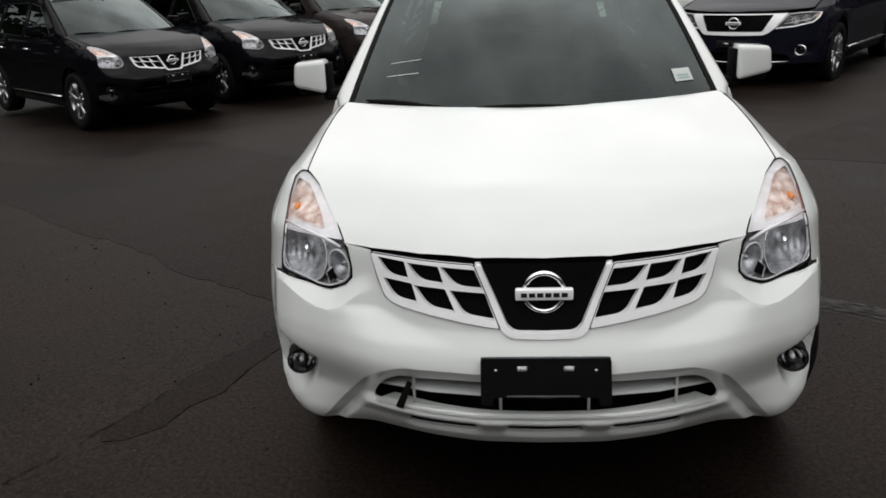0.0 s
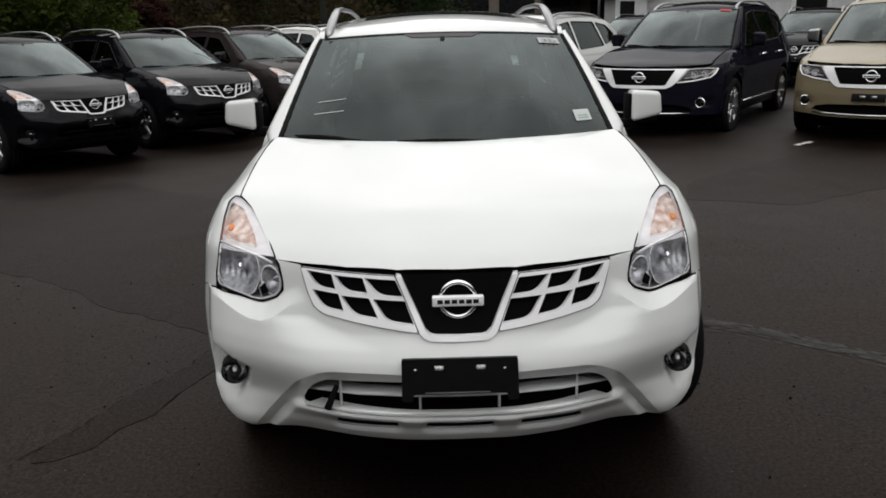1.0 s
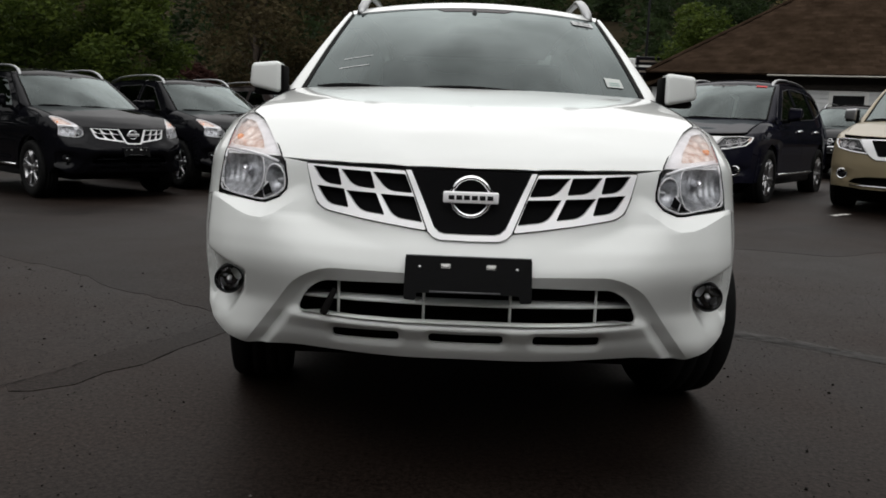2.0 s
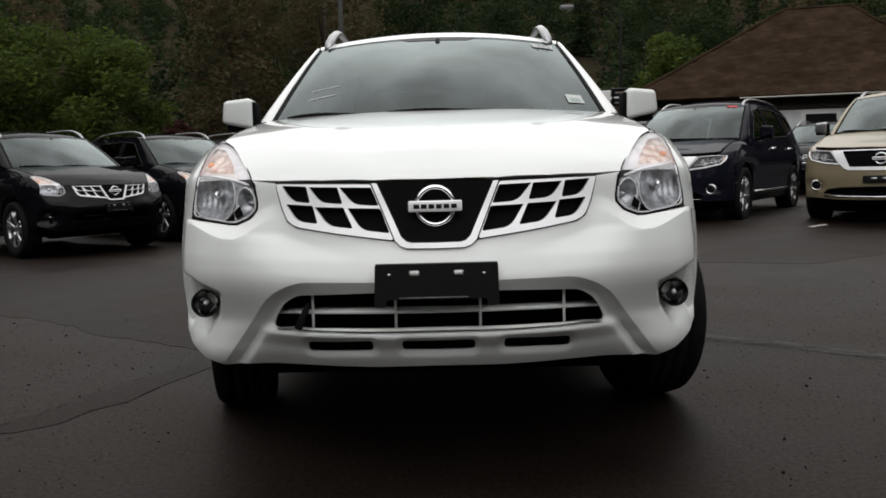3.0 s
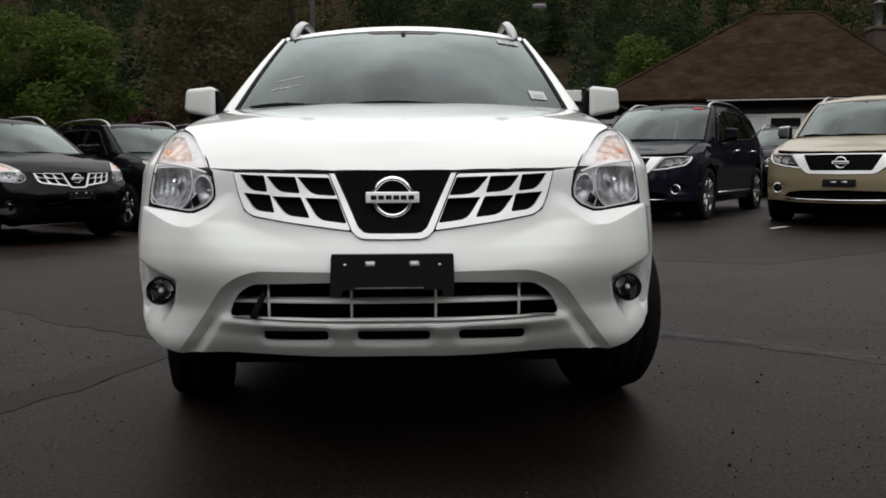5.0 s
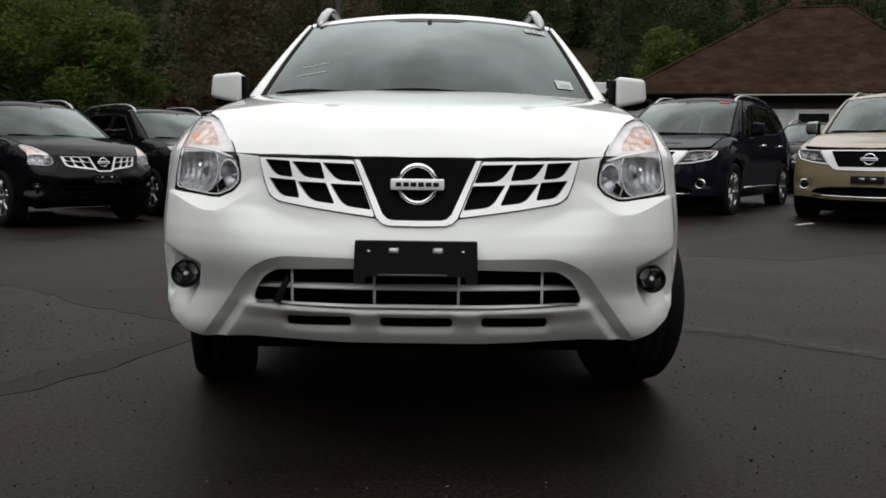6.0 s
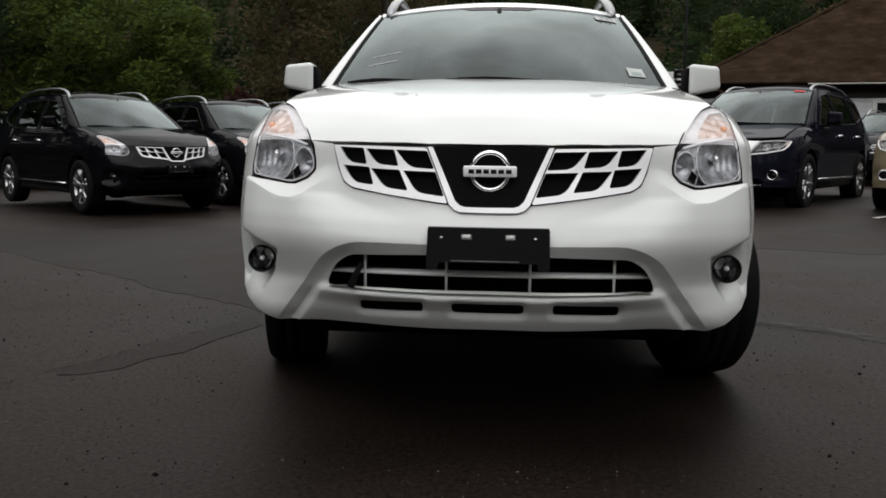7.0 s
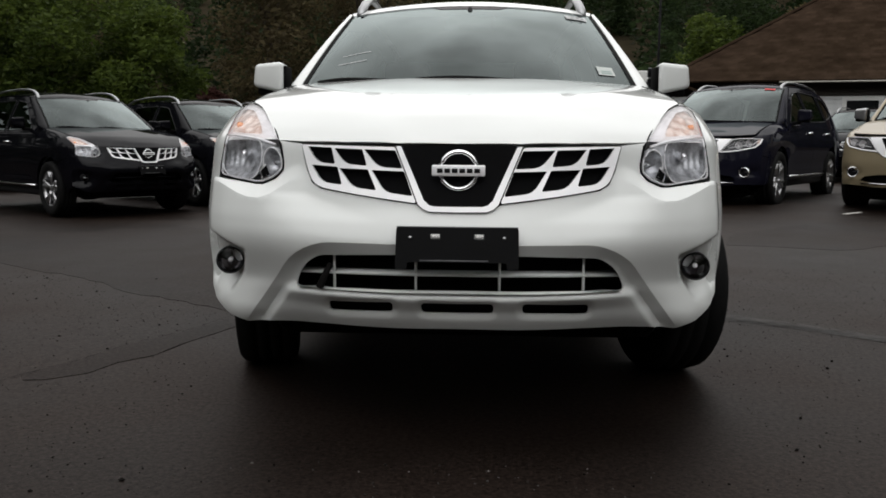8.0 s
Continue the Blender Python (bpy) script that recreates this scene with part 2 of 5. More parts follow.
PAPER = material("white_paper", (0.5, 0.53, 0.51), 0.7, vary=0.05, scale=30)
REDTAG = material("red_paper", (0.62, 0.06, 0.06), 0.7, vary=0.08, scale=30)
INK = material("dark_ink", (0.02, 0.02, 0.022), 0.6)
GREENINK = material("green_ink", (0.22, 0.34, 0.31), 0.6)
TAG = material("grey_taupe_plastic", (0.006, 0.0055, 0.0054), 0.6, vary=0.2, scale=40)
FRIT = material("black_ceramic_band", (0.004, 0.004, 0.004), 0.8)
FRIT.node_tree.nodes["Principled BSDF"].inputs["Specular IOR Level"].default_value = 0.15
LABEL = material("grey_film_label", (0.42, 0.43, 0.43), 0.5, vary=0.1, scale=30)
LENS = glass("clear_lens", (0.97, 0.97, 0.98), 1.28, sheen=(1.0, 0.98, 0.98))
SCREEN = glass("windscreen_glass", (0.10, 0.13, 0.12), 1.4)
PARKEDSCREEN = glass("parked_windscreen_glass", (0.10, 0.125, 0.115), 1.52)
SIDEGLASS = glass("side_glass", (0.05, 0.06, 0.057), 1.5)
PRIVACY = glass("privacy_glass", (0.025, 0.028, 0.028), 1.42)
SHINGLE = material("brown_shingle", (0.0325, 0.0218, 0.015), 0.95, vary=0.3, scale=1.2, bump=0.01, bump_scale=30, rand=0.18)
SIDING = material("white_siding", (0.6, 0.61, 0.61), 0.6, vary=0.06, scale=5.0)
HWHITE = material("white_house_trim", (0.72, 0.72, 0.7), 0.55, vary=0.06, scale=6.0)
DARKWIN = material("dark_window_pane", (0.012, 0.013, 0.014), 0.08, vary=0.2, scale=4.0)
CREAM = material("dull_cream_paint", (0.36, 0.34, 0.3), 0.6, vary=0.1, scale=6)
# brown for the shade painted on the house wall below the eave
EAVE_SHADE = material("eave_shade_brown", (0.03, 0.024, 0.02), 0.8, vary=0.2, scale=6)
BRICK = material("brown_chimney_brick", (0.06, 0.042, 0.035), 0.9, vary=0.3, scale=14, bump=0.006, bump_scale=25)
GALV = material("galvanised_steel", (0.16, 0.165, 0.165), 0.6, metal=0.7, vary=0.2, scale=8)
DULLPOLE = material("dull_grey_steel", (0.035, 0.035, 0.034), 0.8, vary=0.2, scale=8)
POLE = material("weathered_dark_steel", (0.008, 0.008, 0.008), 0.7, metal=0.3, vary=0.2, scale=8)
BEIGE = material("brown_stucco", (0.15, 0.125, 0.105), 0.8, vary=0.12, scale=4)
BARK = material("bark", (0.06, 0.045, 0.035), 0.95, vary=0.4, scale=12, bump=0.01, bump_scale=40)
LEAF = material("green_leaves", (0.044, 0.074, 0.015), 0.6, vary=0.4, scale=1.2, tint=(0.095, 0.128, 0.023), rand=0.22)
LEAFD = material("deep_green_leaves", (0.018, 0.034, 0.012), 0.7, vary=0.4, scale=0.5, tint=(0.034, 0.052, 0.018), rand=0.22)
LEAFB = material("brown_twigs_and_leaves", (0.068, 0.051, 0.027), 0.8, vary=0.35, scale=0.5, tint=(0.105, 0.086, 0.042), rand=0.22)
LEAFR = material("dull_red_leaves", (0.05, 0.022, 0.018), 0.8, vary=0.35, scale=0.8, rand=0.22)
HILL = material("forest_floor", (0.03, 0.025, 0.016), 0.95, vary=0.4, scale=0.25, bump=0.05, bump_scale=3)


# ---- mesh helpers ----
def spline(k):
    """Monotone cubic through the knots, straight beyond them."""
    xs, ys = [a for a, _ in k], [b for _, b in k]
    n = len(xs)
    d = [(ys[i + 1] - ys[i]) / (xs[i + 1] - xs[i]) for i in range(n - 1)]
    m = [d[0]] + [0 if d[i - 1] * d[i] <= 0 else 2 * d[i - 1] * d[i] / (d[i - 1] + d[i]) for i in range(1, n - 1)] + [d[-1]]

    def f(x):
        if x <= xs[0]:
            return ys[0] + m[0] * (x - xs[0])
        if x >= xs[-1]:
            return ys[-1] + m[-1] * (x - xs[-1])
        i = 0
        while x >= xs[i + 1]:
            i += 1
        h = xs[i + 1] - xs[i]
        t = (x - xs[i]) / h
        return (2 * t**3 - 3 * t * t + 1) * ys[i] + (t**3 - 2 * t * t + t) * h * m[i] + (3 * t * t - 2 * t**3) * ys[i + 1] + (t**3 - t * t) * h * m[i + 1]

    return f


def step01(a, b, x):
    t = min(1.0, max(0.0, (x - a) / (b - a)))
    return t * t * (3 - 2 * t)


def ramp(a, b, x):
    """Straight ramp from 0 at a to 1 at b."""
    return min(1.0, max(0.0, (x - a) / (b - a)))


def link_mesh(name, bm, mat, parent=None, label="", smooth=True):
    me = bpy.data.meshes.new(name)
    bm.to_mesh(me)
    bm.free()
    for p in me.polygons:
        p.use_smooth = smooth
    for mm in mat if isinstance(mat, (list, tuple)) else [mat]:
        me.materials.append(mm)
    ob = new(name, me)
    if parent is not None:
        ob.parent = parent
    if label:
        ob["label"] = label
    return ob


def part(name, bm, mat, parent, label="", smooth=True):
    return link_mesh(name, bm, mat, parent, label, smooth)


def thing(name, m, label, category, group=""):
    """An Empty at a thing's base."""
    ob = new(name)
    ob.empty_display_size = 0.1
    ob.matrix_world = m
    return tagged(ob, label, category, group)


def resample(loop, st):
    out = []
    for (ax, ay), (bx, by) in zip(loop, loop[1:] + loop[:1]):
        n = max(1, int(math.hypot(bx - ax, by - ay) / st + 0.5))
        out += [(ax + (bx - ax) * i / n, ay + (by - ay) * i / n) for i in range(n)]
    return out


def rounded(loop, r, n=4):
    """Polygon with its corners rounded off by about r, or by one radius a corner."""
    out = []
    radii = r if isinstance(r, (list, tuple)) else [r] * len(loop)
    k = len(loop)
    for i in range(k):
        p0, p1, p2 = (Vector(loop[(i + j) % k]) for j in (-1, 0, 1))
        a, b = p0 - p1, p2 - p1
        rr = min(radii[i], a.length * 0.45, b.length * 0.45)
        a, b = p1 + a.normalized() * rr, p1 + b.normalized() * rr
        for j in range(n + 1):
            t = j / n
            out.append(tuple((1 - t) ** 2 * a + 2 * t * (1 - t) * p1 + t * t * b))
    return out


def inside(p, loop):
    x, y = p
    c = False
    for (ax, ay), (bx, by) in zip(loop, loop[1:] + loop[:1]):
        if (ay > y) != (by > y) and x < (bx - ax) * (y - ay) / (by - ay) + ax:
            c = not c
    return c


def panel(bm, loop, holes, mp, st, out, rim=0.0, rimdir=(0, 1, 0), creases=()):
    """Sheet over a 2D outline with holes, laid onto a curved surface by mp(u, v); its edges are turned in by rim. out: the way it faces; creases: lines along which it is folded sharply."""
    from mathutils.geometry import delaunay_2d_cdt
    loops = [resample(list(loop), st)] + [resample(list(h), st * 0.6) for h in holes]
    vs, es = [], []
    for lp in loops:
        b = len(vs)
        vs += lp
        es += [(b + i, b + (i + 1) % len(lp)) for i in range(len(lp))]
    folds = []
    for line in creases:
        b = len(vs)
        fine = []
        for (ax, ay), (bx, by) in zip(line, line[1:]):
            n = max(1, int(math.hypot(bx - ax, by - ay) / st + .5))
            fine += [(ax + (bx - ax) * i / n, ay + (by - ay) * i / n) for i in range(n)]
        vs += fine + [line[-1]]
        folds += [(b + i, b + i + 1) for i in range(len(fine))]
    es += folds
    edge = np.array(vs)
    us, ws = [p[0] for p in loops[0]], [p[1] for p in loops[0]]
    iu = np.arange(min(us) + st * 0.5, max(us), st)
    for j, w in enumerate(np.arange(min(ws) + st * 0.5, max(ws), st * 0.87)):
        for u in iu + (st * 0.5 if j % 2 else 0):
            if np.min((edge[:, 0] - u) ** 2 + (edge[:, 1] - w) ** 2) < (0.55 * st) ** 2:
                continue
            if inside((u, w), loops[0]) and not any(inside((u, w), h) for h in loops[1:]):
                vs.append((float(u), float(w)))
    ov, _, of, orig, _, _ = delaunay_2d_cdt([Vector(v) for v in vs], es, [], 0, 1e-6)
    flat = [(v.x, v.y) for v in ov]
    verts = [bm.verts.new(mp(*v)) for v in flat]
    out = Vector(out)
    for f in of:
        cx = sum(flat[i][0] for i in f) / 3
        cy = sum(flat[i][1] for i in f) / 3
        if not inside((cx, cy), loops[0]) or any(inside((cx, cy), h) for h in loops[1:]):
            continue
        p0, p1, p2 = (flat[i] for i in f)
        if abs((p1[0] - p0[0]) * (p2[1] - p0[1]) - (p1[1] - p0[1]) * (p2[0] - p0[0])) < 2e-3 * st * st:
            continue
        a, b, c = (verts[i].co for i in f)
        n = (b - a).cross(c - a)
        bm.faces.new([verts[i] for i in (f if n.dot(out) >= 0 else reversed(f))])
    where = {k: i for i, ks in enumerate(orig) for k in ks}
    for a, b in folds:
        e = bm.edges.get((verts[where[a]], verts[where[b]]))
        if e:
            e.smooth = False
    if rim:
        rd = Vector(rimdir) * rim
        k0 = 0
        for lp in loops:
            a = [verts[where[k0 + i]] for i in range(len(lp))]
            k0 += len(lp)
            b = [bm.verts.new(v.co + rd) for v in a]
            for i in range(len(lp)):
                j = (i + 1) % len(lp)
                if a[i] is a[j]:
                    continue
                bm.faces.new((a[i], a[j], b[j], b[i]))
                e = bm.edges.get((a[i], a[j]))
                if e:
                    e.smooth = False
    loose = [v for v in bm.verts if not v.link_faces]
    for v in loose:
        bm.verts.remove(v)
    return bm


def box(bm, x0, x1, y0, y1, z0, z1, bevel=0.0, seg=2, m=None):
    r = bmesh.ops.create_cube(bm, size=1.0)
    vs = r["verts"]
    bmesh.ops.scale(bm, vec=(x1 - x0, y1 - y0, z1 - z0), verts=vs)
    bmesh.ops.translate(bm, vec=((x0 + x1) / 2, (y0 + y1) / 2, (z0 + z1) / 2), verts=vs)
    if m is not None:
        bmesh.ops.transform(bm, matrix=m, verts=vs)
    if bevel > 0:
        es = list({e for v in vs for e in v.link_edges})
        bmesh.ops.bevel(bm, geom=es, offset=bevel, segments=seg, affect="EDGES", profile=0.5)
    return bm


def sweep(bm, pts, radii, n=8, squash=1.0, closed=False, cap=True):
    """Tube along points; radii: one number or one a point; squash flattens it in its second direction."""
    pts = [Vector(p) for p in pts]
    k = len(pts)
    if not isinstance(radii, (list, tuple)):
        radii = [radii] * k
    rings = []
    for i, p in enumerate(pts):
        a = pts[(i - 1) % k] if closed or i > 0 else p
        b = pts[(i + 1) % k] if closed or i < k - 1 else p
        d = (b - a).normalized()
        ref = Vector((0, 0, 1)) if abs(d.z) < 0.92 else Vector((0, 1, 0))
        s = d.cross(ref).normalized()
        u = s.cross(d)
        rings.append([bm.verts.new(p + (s * math.cos(2 * math.pi * j / n) * squash + u * math.sin(2 * math.pi * j / n)) * radii[i]) for j in range(n)])
    for i in range(k if closed else k - 1):
        r0, r1 = rings[i], rings[(i + 1) % k]
        for j in range(n):
            bm.faces.new((r0[j], r0[(j + 1) % n], r1[(j + 1) % n], r1[j]))
    if cap and not closed:
        bm.faces.new(list(reversed(rings[0])))
        bm.faces.new(rings[-1])
    return bm


def lathe(bm, prof, n, m):
    """Profile of (radius, along) turned about the local z axis, placed by m."""
    rings = [[bm.verts.new(m @ Vector((r * math.cos(2 * math.pi * j / n), r * math.sin(2 * math.pi * j / n), h))) for j in range(n)] for r, h in prof]
    for r0, r1 in zip(rings, rings[1:]):
        for j in range(n):
            bm.faces.new((r0[j], r0[(j + 1) % n], r1[(j + 1) % n], r1[j]))
    return bm


def grid(bm, f, nu, nv, out):
    vs = [[bm.verts.new(f(i / nu, j / nv)) for j in range(nv + 1)] for i in range(nu + 1)]
    out = Vector(out)
    for i in range(nu):
        for j in range(nv):
            q4 = (vs[i][j], vs[i + 1][j], vs[i + 1][j + 1], vs[i][j + 1])
            n = (q4[2].co - q4[0].co).cross(q4[3].co - q4[1].co)
            bm.faces.new(q4 if n.dot(out) >= 0 else tuple(reversed(q4)))
    return bm


for dark in (BLACK, BROWN, NAVY):
    dark.node_tree.nodes["Principled BSDF"].inputs["Coat IOR"].default_value = 1.4
    dark.node_tree.nodes["Principled BSDF"].inputs["Coat Weight"].default_value = 0.4
    dark.node_tree.nodes["Principled BSDF"].inputs["Specular IOR Level"].default_value = 0.0
for matt in (POLE, STONE, VOID, TRIM, RUBBER, FABRIC, DASH):
    matt.node_tree.nodes["Principled BSDF"].inputs["Specular IOR Level"].default_value = 0.12
for dim, level in ((SEAM, .13), (WORN, .45), (MESH, .06), (PLATE, .06), (TAG, .08)):
    dim.node_tree.nodes["Principled BSDF"].inputs["Specular IOR Level"].default_value = level
for dead in (SHINGLE, HILL):
    dead.node_tree.nodes["Principled BSDF"].inputs["Specular IOR Level"].default_value = 0.0
for dull in (LEAFD, LEAFB, LEAFR, LEAF):
    dull.node_tree.nodes["Principled BSDF"].inputs["Specular IOR Level"].default_value = 0.15


def translucent(m, k):
    """Let a leaf material pass part of the light through."""
    nt = m.node_tree
    b = nt.nodes["Principled BSDF"]
    tr = nt.nodes.new("ShaderNodeBsdfTranslucent")
    nt.links.new(b.inputs["Base Color"].links[0].from_socket, tr.inputs["Color"])
    mx = nt.nodes.new("ShaderNodeMixShader")
    mx.inputs[0].default_value = k
    nt.links.new(b.outputs[0], mx.inputs[1])
    nt.links.new(tr.outputs[0], mx.inputs[2])
    nt.links.new(mx.outputs[0], nt.nodes["Material Output"].inputs["Surface"])


for leaf in (LEAF, LEAFD, LEAFB, LEAFR):
    translucent(leaf, 0.5)


# ---- cars ----
plan = spline([(0, 0), (.15, .008), (.3, .04), (.46, .105), (.55, .15), (.65, .205), (.72, .25), (.76, .287), (.80, .335), (.84, .41), (.866, .5), (.88, .62), (.887, .8)])
rise = spline([(.2, .22), (.27, .135), (.33, .074), (.38, .037), (.44, .012), (.55, 0), (.64, .012), (.694, .03), (.79, .065), (.865, .085), (.885, .1), (.93, .17), (.96, .225), (1.0, .315), (1.05, .45)])
flank = spline([(.2, .95), (.3, .97), (.5, .99), (.7, 1), (.85, .995), (.95, .978), (1.05, .955)])
rise_big = spline([(.2, .10), (.3, .045), (.45, 0), (.6, 0), (.75, .02), (.88, .045), (.94, .07), (.97, .11), (1.0, .19), (1.06, .36)])
bonnet_big = spline([(.03, .935), (.06, .955), (.1, .974), (.2, 1.003), (.4, 1.04), (.7, 1.08), (1.1, 1.12), (1.3, 1.137)])
SHAPE = {}
bonnet = spline([(.10, .858), (.117, .872), (.15, .897), (.2, .927), (.28, .968), (.373, 1.003), (.5, 1.033), (.7, 1.073), (.9, 1.11), (1.1, 1.14), (1.3, 1.16)])
roof_rise = spline([(0, 0), (.06, .026), (.17, .051), (.4, .082), (.8, .106), (1.4, .098), (2.0, .048), (2.5, -.045)])
plan_tab = [(plan(i * .887 / 240), i * .887 / 240) for i in range(241)]


def plan_inv(d):
    if d >= plan_tab[-1][0]:
        return .887
    lo, hi = 0, 240
    while hi - lo > 1:
        mid = (lo + hi) // 2
        if plan_tab[mid][0] <= d:
            lo = mid
        else:
            hi = mid
    (a, u), (b, v) = plan_tab[lo], plan_tab[hi]
    return u + (v - u) * max(0.0, (d - a) / (b - a))


def nose(x, z):
    """How far back the front skin lies."""
    return plan(abs(x) / flank(z)) + SHAPE["rise"](z)


def convex_depth(p, poly):
    return min(((bx - ax) * (p[1] - ay) - (by - ay) * (p[0] - ax)) / math.hypot(bx - ax, by - ay) for (ax, ay), (bx, by) in zip(poly, poly[1:] + poly[:1]))


FOG_POCKET = [(.645, .545), (.667, .468), (.713, .398), (.75, .378), (.86, .365), (.86, .625)]


def bumper_skin(x, z):
    """Front skin with the intake's recess, the lip under it, the fog lamp pockets and the ledge under the headlamps."""
    ax = abs(x)
    y = nose(x, z)
    side, top = (.655 - .783 * (z - .33) - ax) * .79, .591 - z
    d = .07 - math.hypot(.07 - side, .07 - top) if side < .07 and top < .07 else min(side, top)
    lip_edge = .515 + (.44 - z) * .77
    lip = ramp(.456, .436, z) * ramp(lip_edge + .014, lip_edge - .018, ax)
    y -= .025 * step01(.7, .585, z) * step01(.385, .455, z) * step01(.66, .4, ax)
    y += .03 * ramp(0, .042, d) * (1 - lip) * ramp(.285, .33, z)
    y -= .085 * step01(.47, .74, ax) * step01(.47, .31, z)
    # shallow pockets round the three slots in the lip
    for cx, hw in ((0, .09), (.28, .086)):
        cz = .406 - (.011 * (ax - .183) / .194 if cx else 0)
        gap = math.hypot(max(0.0, abs(ax - cx) - hw), max(0.0, abs(z - cz) - .006))
        y += .008 * ramp(.028, .013, gap)
    y += .06 * step01(0, .018, convex_depth((ax, z), FOG_POCKET)) * step01(.822, .80, ax) * (1 - .9 * step01(.455, .39, z))
    zl = .705 + .06 * step01(.60, .47, ax) + .05 * step01(.62, .80, ax)
    y -= .05 * min(1.0, max(0.0, (zl + .04 - z) / .04)) * step01(.2 + .24 * ramp(.65, .72, z), .6, ax) * step01(.45, .62, z) * step01(.822, .78, ax)
    return y


def side_x(y, z):
    w = min(plan_inv(max(0.0, y - SHAPE["rise"](min(z, 1.05)))), .887 - max(0.0, y - 3.5) ** 2 * .075)
    door = -.012 * math.exp(-((z - .52) / .07) ** 2) * step01(1.3, 1.6, y) * step01(3.5, 3.2, y)
    return (w + door) * flank(z) * (1 - .022 * step01(.84, .98, z) * step01(.62, .9, y))


def cabin_x(y, z):
    t = z - 1.05
    x = .82 - .36 * t - .12 * t * t - max(0.0, y - 3.4) ** 2 * .07
    if z < 1.05:
        k = (z - .98) / .07
        x = side_x(y, .98) * (1 - k) + x * k
    return x


def hood_z(x, y):
    ax = abs(x)
    z = SHAPE["bonnet"](y - .8 * plan(min(ax, .8)))
    z -= .02 * step01(.6, 1.25, y) * (ax / .74) ** 2
    z += .003 * math.exp(-((ax - (.40 + .17 * y)) / .06) ** 2) * step01(.3, .7, y) * step01(1.05, .8, y)
    return z


def roof_z(x, y):
    k = (x / .597) ** 2
    d = max(0.0, y - 1.803 - .17 * k)
    return 1.535 - .022 * k + roof_rise(d) - .03 * (abs(x) / .6) ** 2.4 * step01(0, .5, d)


def screen(u, v, off=0.0):
    """Point on the windscreen: u across from -1 to 1, v upward from 0 to 1."""
    b = Vector((.71 * u, .99 + .31 * u * u, 1.113))
    t = Vector((.597 * u, 1.80 + .17 * u * u, 1.532 - .022 * u * u))
    return b.lerp(t, v) + Vector((0, -.42, .9)) * (.028 * 4 * v * (1 - v) * (1 - .6 * u * u) + off)


LAMP = [(.728, 1.003), (.668, .983), (.606, .934), (.566, .894), (.546, .862), (.533, .811), (.534, .787), (.556, .764), (.60, .746), (.628, .745), (.776, .764),
        (.777, .799), (.768, .844), (.765, .897), (.775, .946), (.776, .985), (.759, 1.001)]
LAMP = rounded(LAMP, .03, 3)
GRILLE = [(.470, .863), (.182, .857), (.117, .702), (.292, .7235), (.402, .740), (.430, .756), (.448, .793)]
GRILLE = rounded(GRILLE, [.004, .006, .008, .02, .03, .03, .02], 4)
CELLS = [[(.439, .853), (.379, .850), (.369, .812), (.414, .816)], [(.352, .848), (.285, .846), (.273, .808), (.325, .812)], [(.259, .845), (.187, .843), (.170, .802), (.226, .805)],
         [(.423, .799), (.359, .795), (.346, .754), (.396, .759)], [(.333, .790), (.266, .788), (.244, .741), (.300, .747)], [(.234, .785), (.161, .783), (.140, .728), (.203, .736)]]


def both(half):
    """A closed outline from its right half, which runs from the middle line to the middle line."""
    return half + [(-x, z) for x, z in reversed(half) if x > 1e-6]


def wheel(P, root, name, x, y, s, steer, st):
    """Tyre with grooves, alloy rim with five split spokes, hub."""
    base = Matrix.Translation((x, y, .345)) @ Matrix.Rotation(radians(steer), 4, "Z") @ Matrix.Rotation(radians(90 * s), 4, "Y")
    bm = bmesh.new()
    prof = [(.222, -.085), (.24, -.103), (.30, -.112), (.328, -.106), (.341, -.09), (.345, -.062), (.337, -.06), (.337, -.052), (.346, -.05), (.346, -.018), (.337, -.016), (.337, -.006),
            (.346, -.004), (.346, .03), (.337, .032), (.337, .042), (.346, .044), (.344, .07), (.339, .094), (.326, .107), (.30, .112), (.24, .103), (.222, .085)]
    lathe(bm, prof, 40 if st < .03 else 28, base)
    tyre = P("tyre", bm, RUBBER, root, "black rubber tyre")
    bm = bmesh.new()
    lathe(bm, [(.222, -.09), (.205, -.08), (.20, 0), (.205, .06), (.214, .088), (.226, .094), (.226, .082)], 36, base)
    for k in range(5):
        for o in (-.16, .16):
            a = 2 * math.pi * k / 5 + o
            c, sn = math.cos(a), math.sin(a)
            a0 = 2 * math.pi * k / 5
            pts = [base @ Vector((.05 * math.cos(a0), .05 * math.sin(a0), .062)), base @ Vector((.12 * math.cos(a0 + o * .6), .12 * math.sin(a0 + o * .6), .072)), base @ Vector((.212 * c, .212 * sn, .083))]
            sweep(bm, pts, [.026, .021, .026], 6)
    lathe(bm, [(.0005, .082), (.03, .08), (.055, .07), (.06, .03), (.06, -.02)], 20, base)
    P("rim", bm, ALLOY, tyre, "silver alloy rim with split spokes")
    bm = bmesh.new()
    lathe(bm, [(.0005, -.03), (.20, -.03), (.20, -.045)], 24, base)
    P("brake_disc", bm, VOID, tyre)


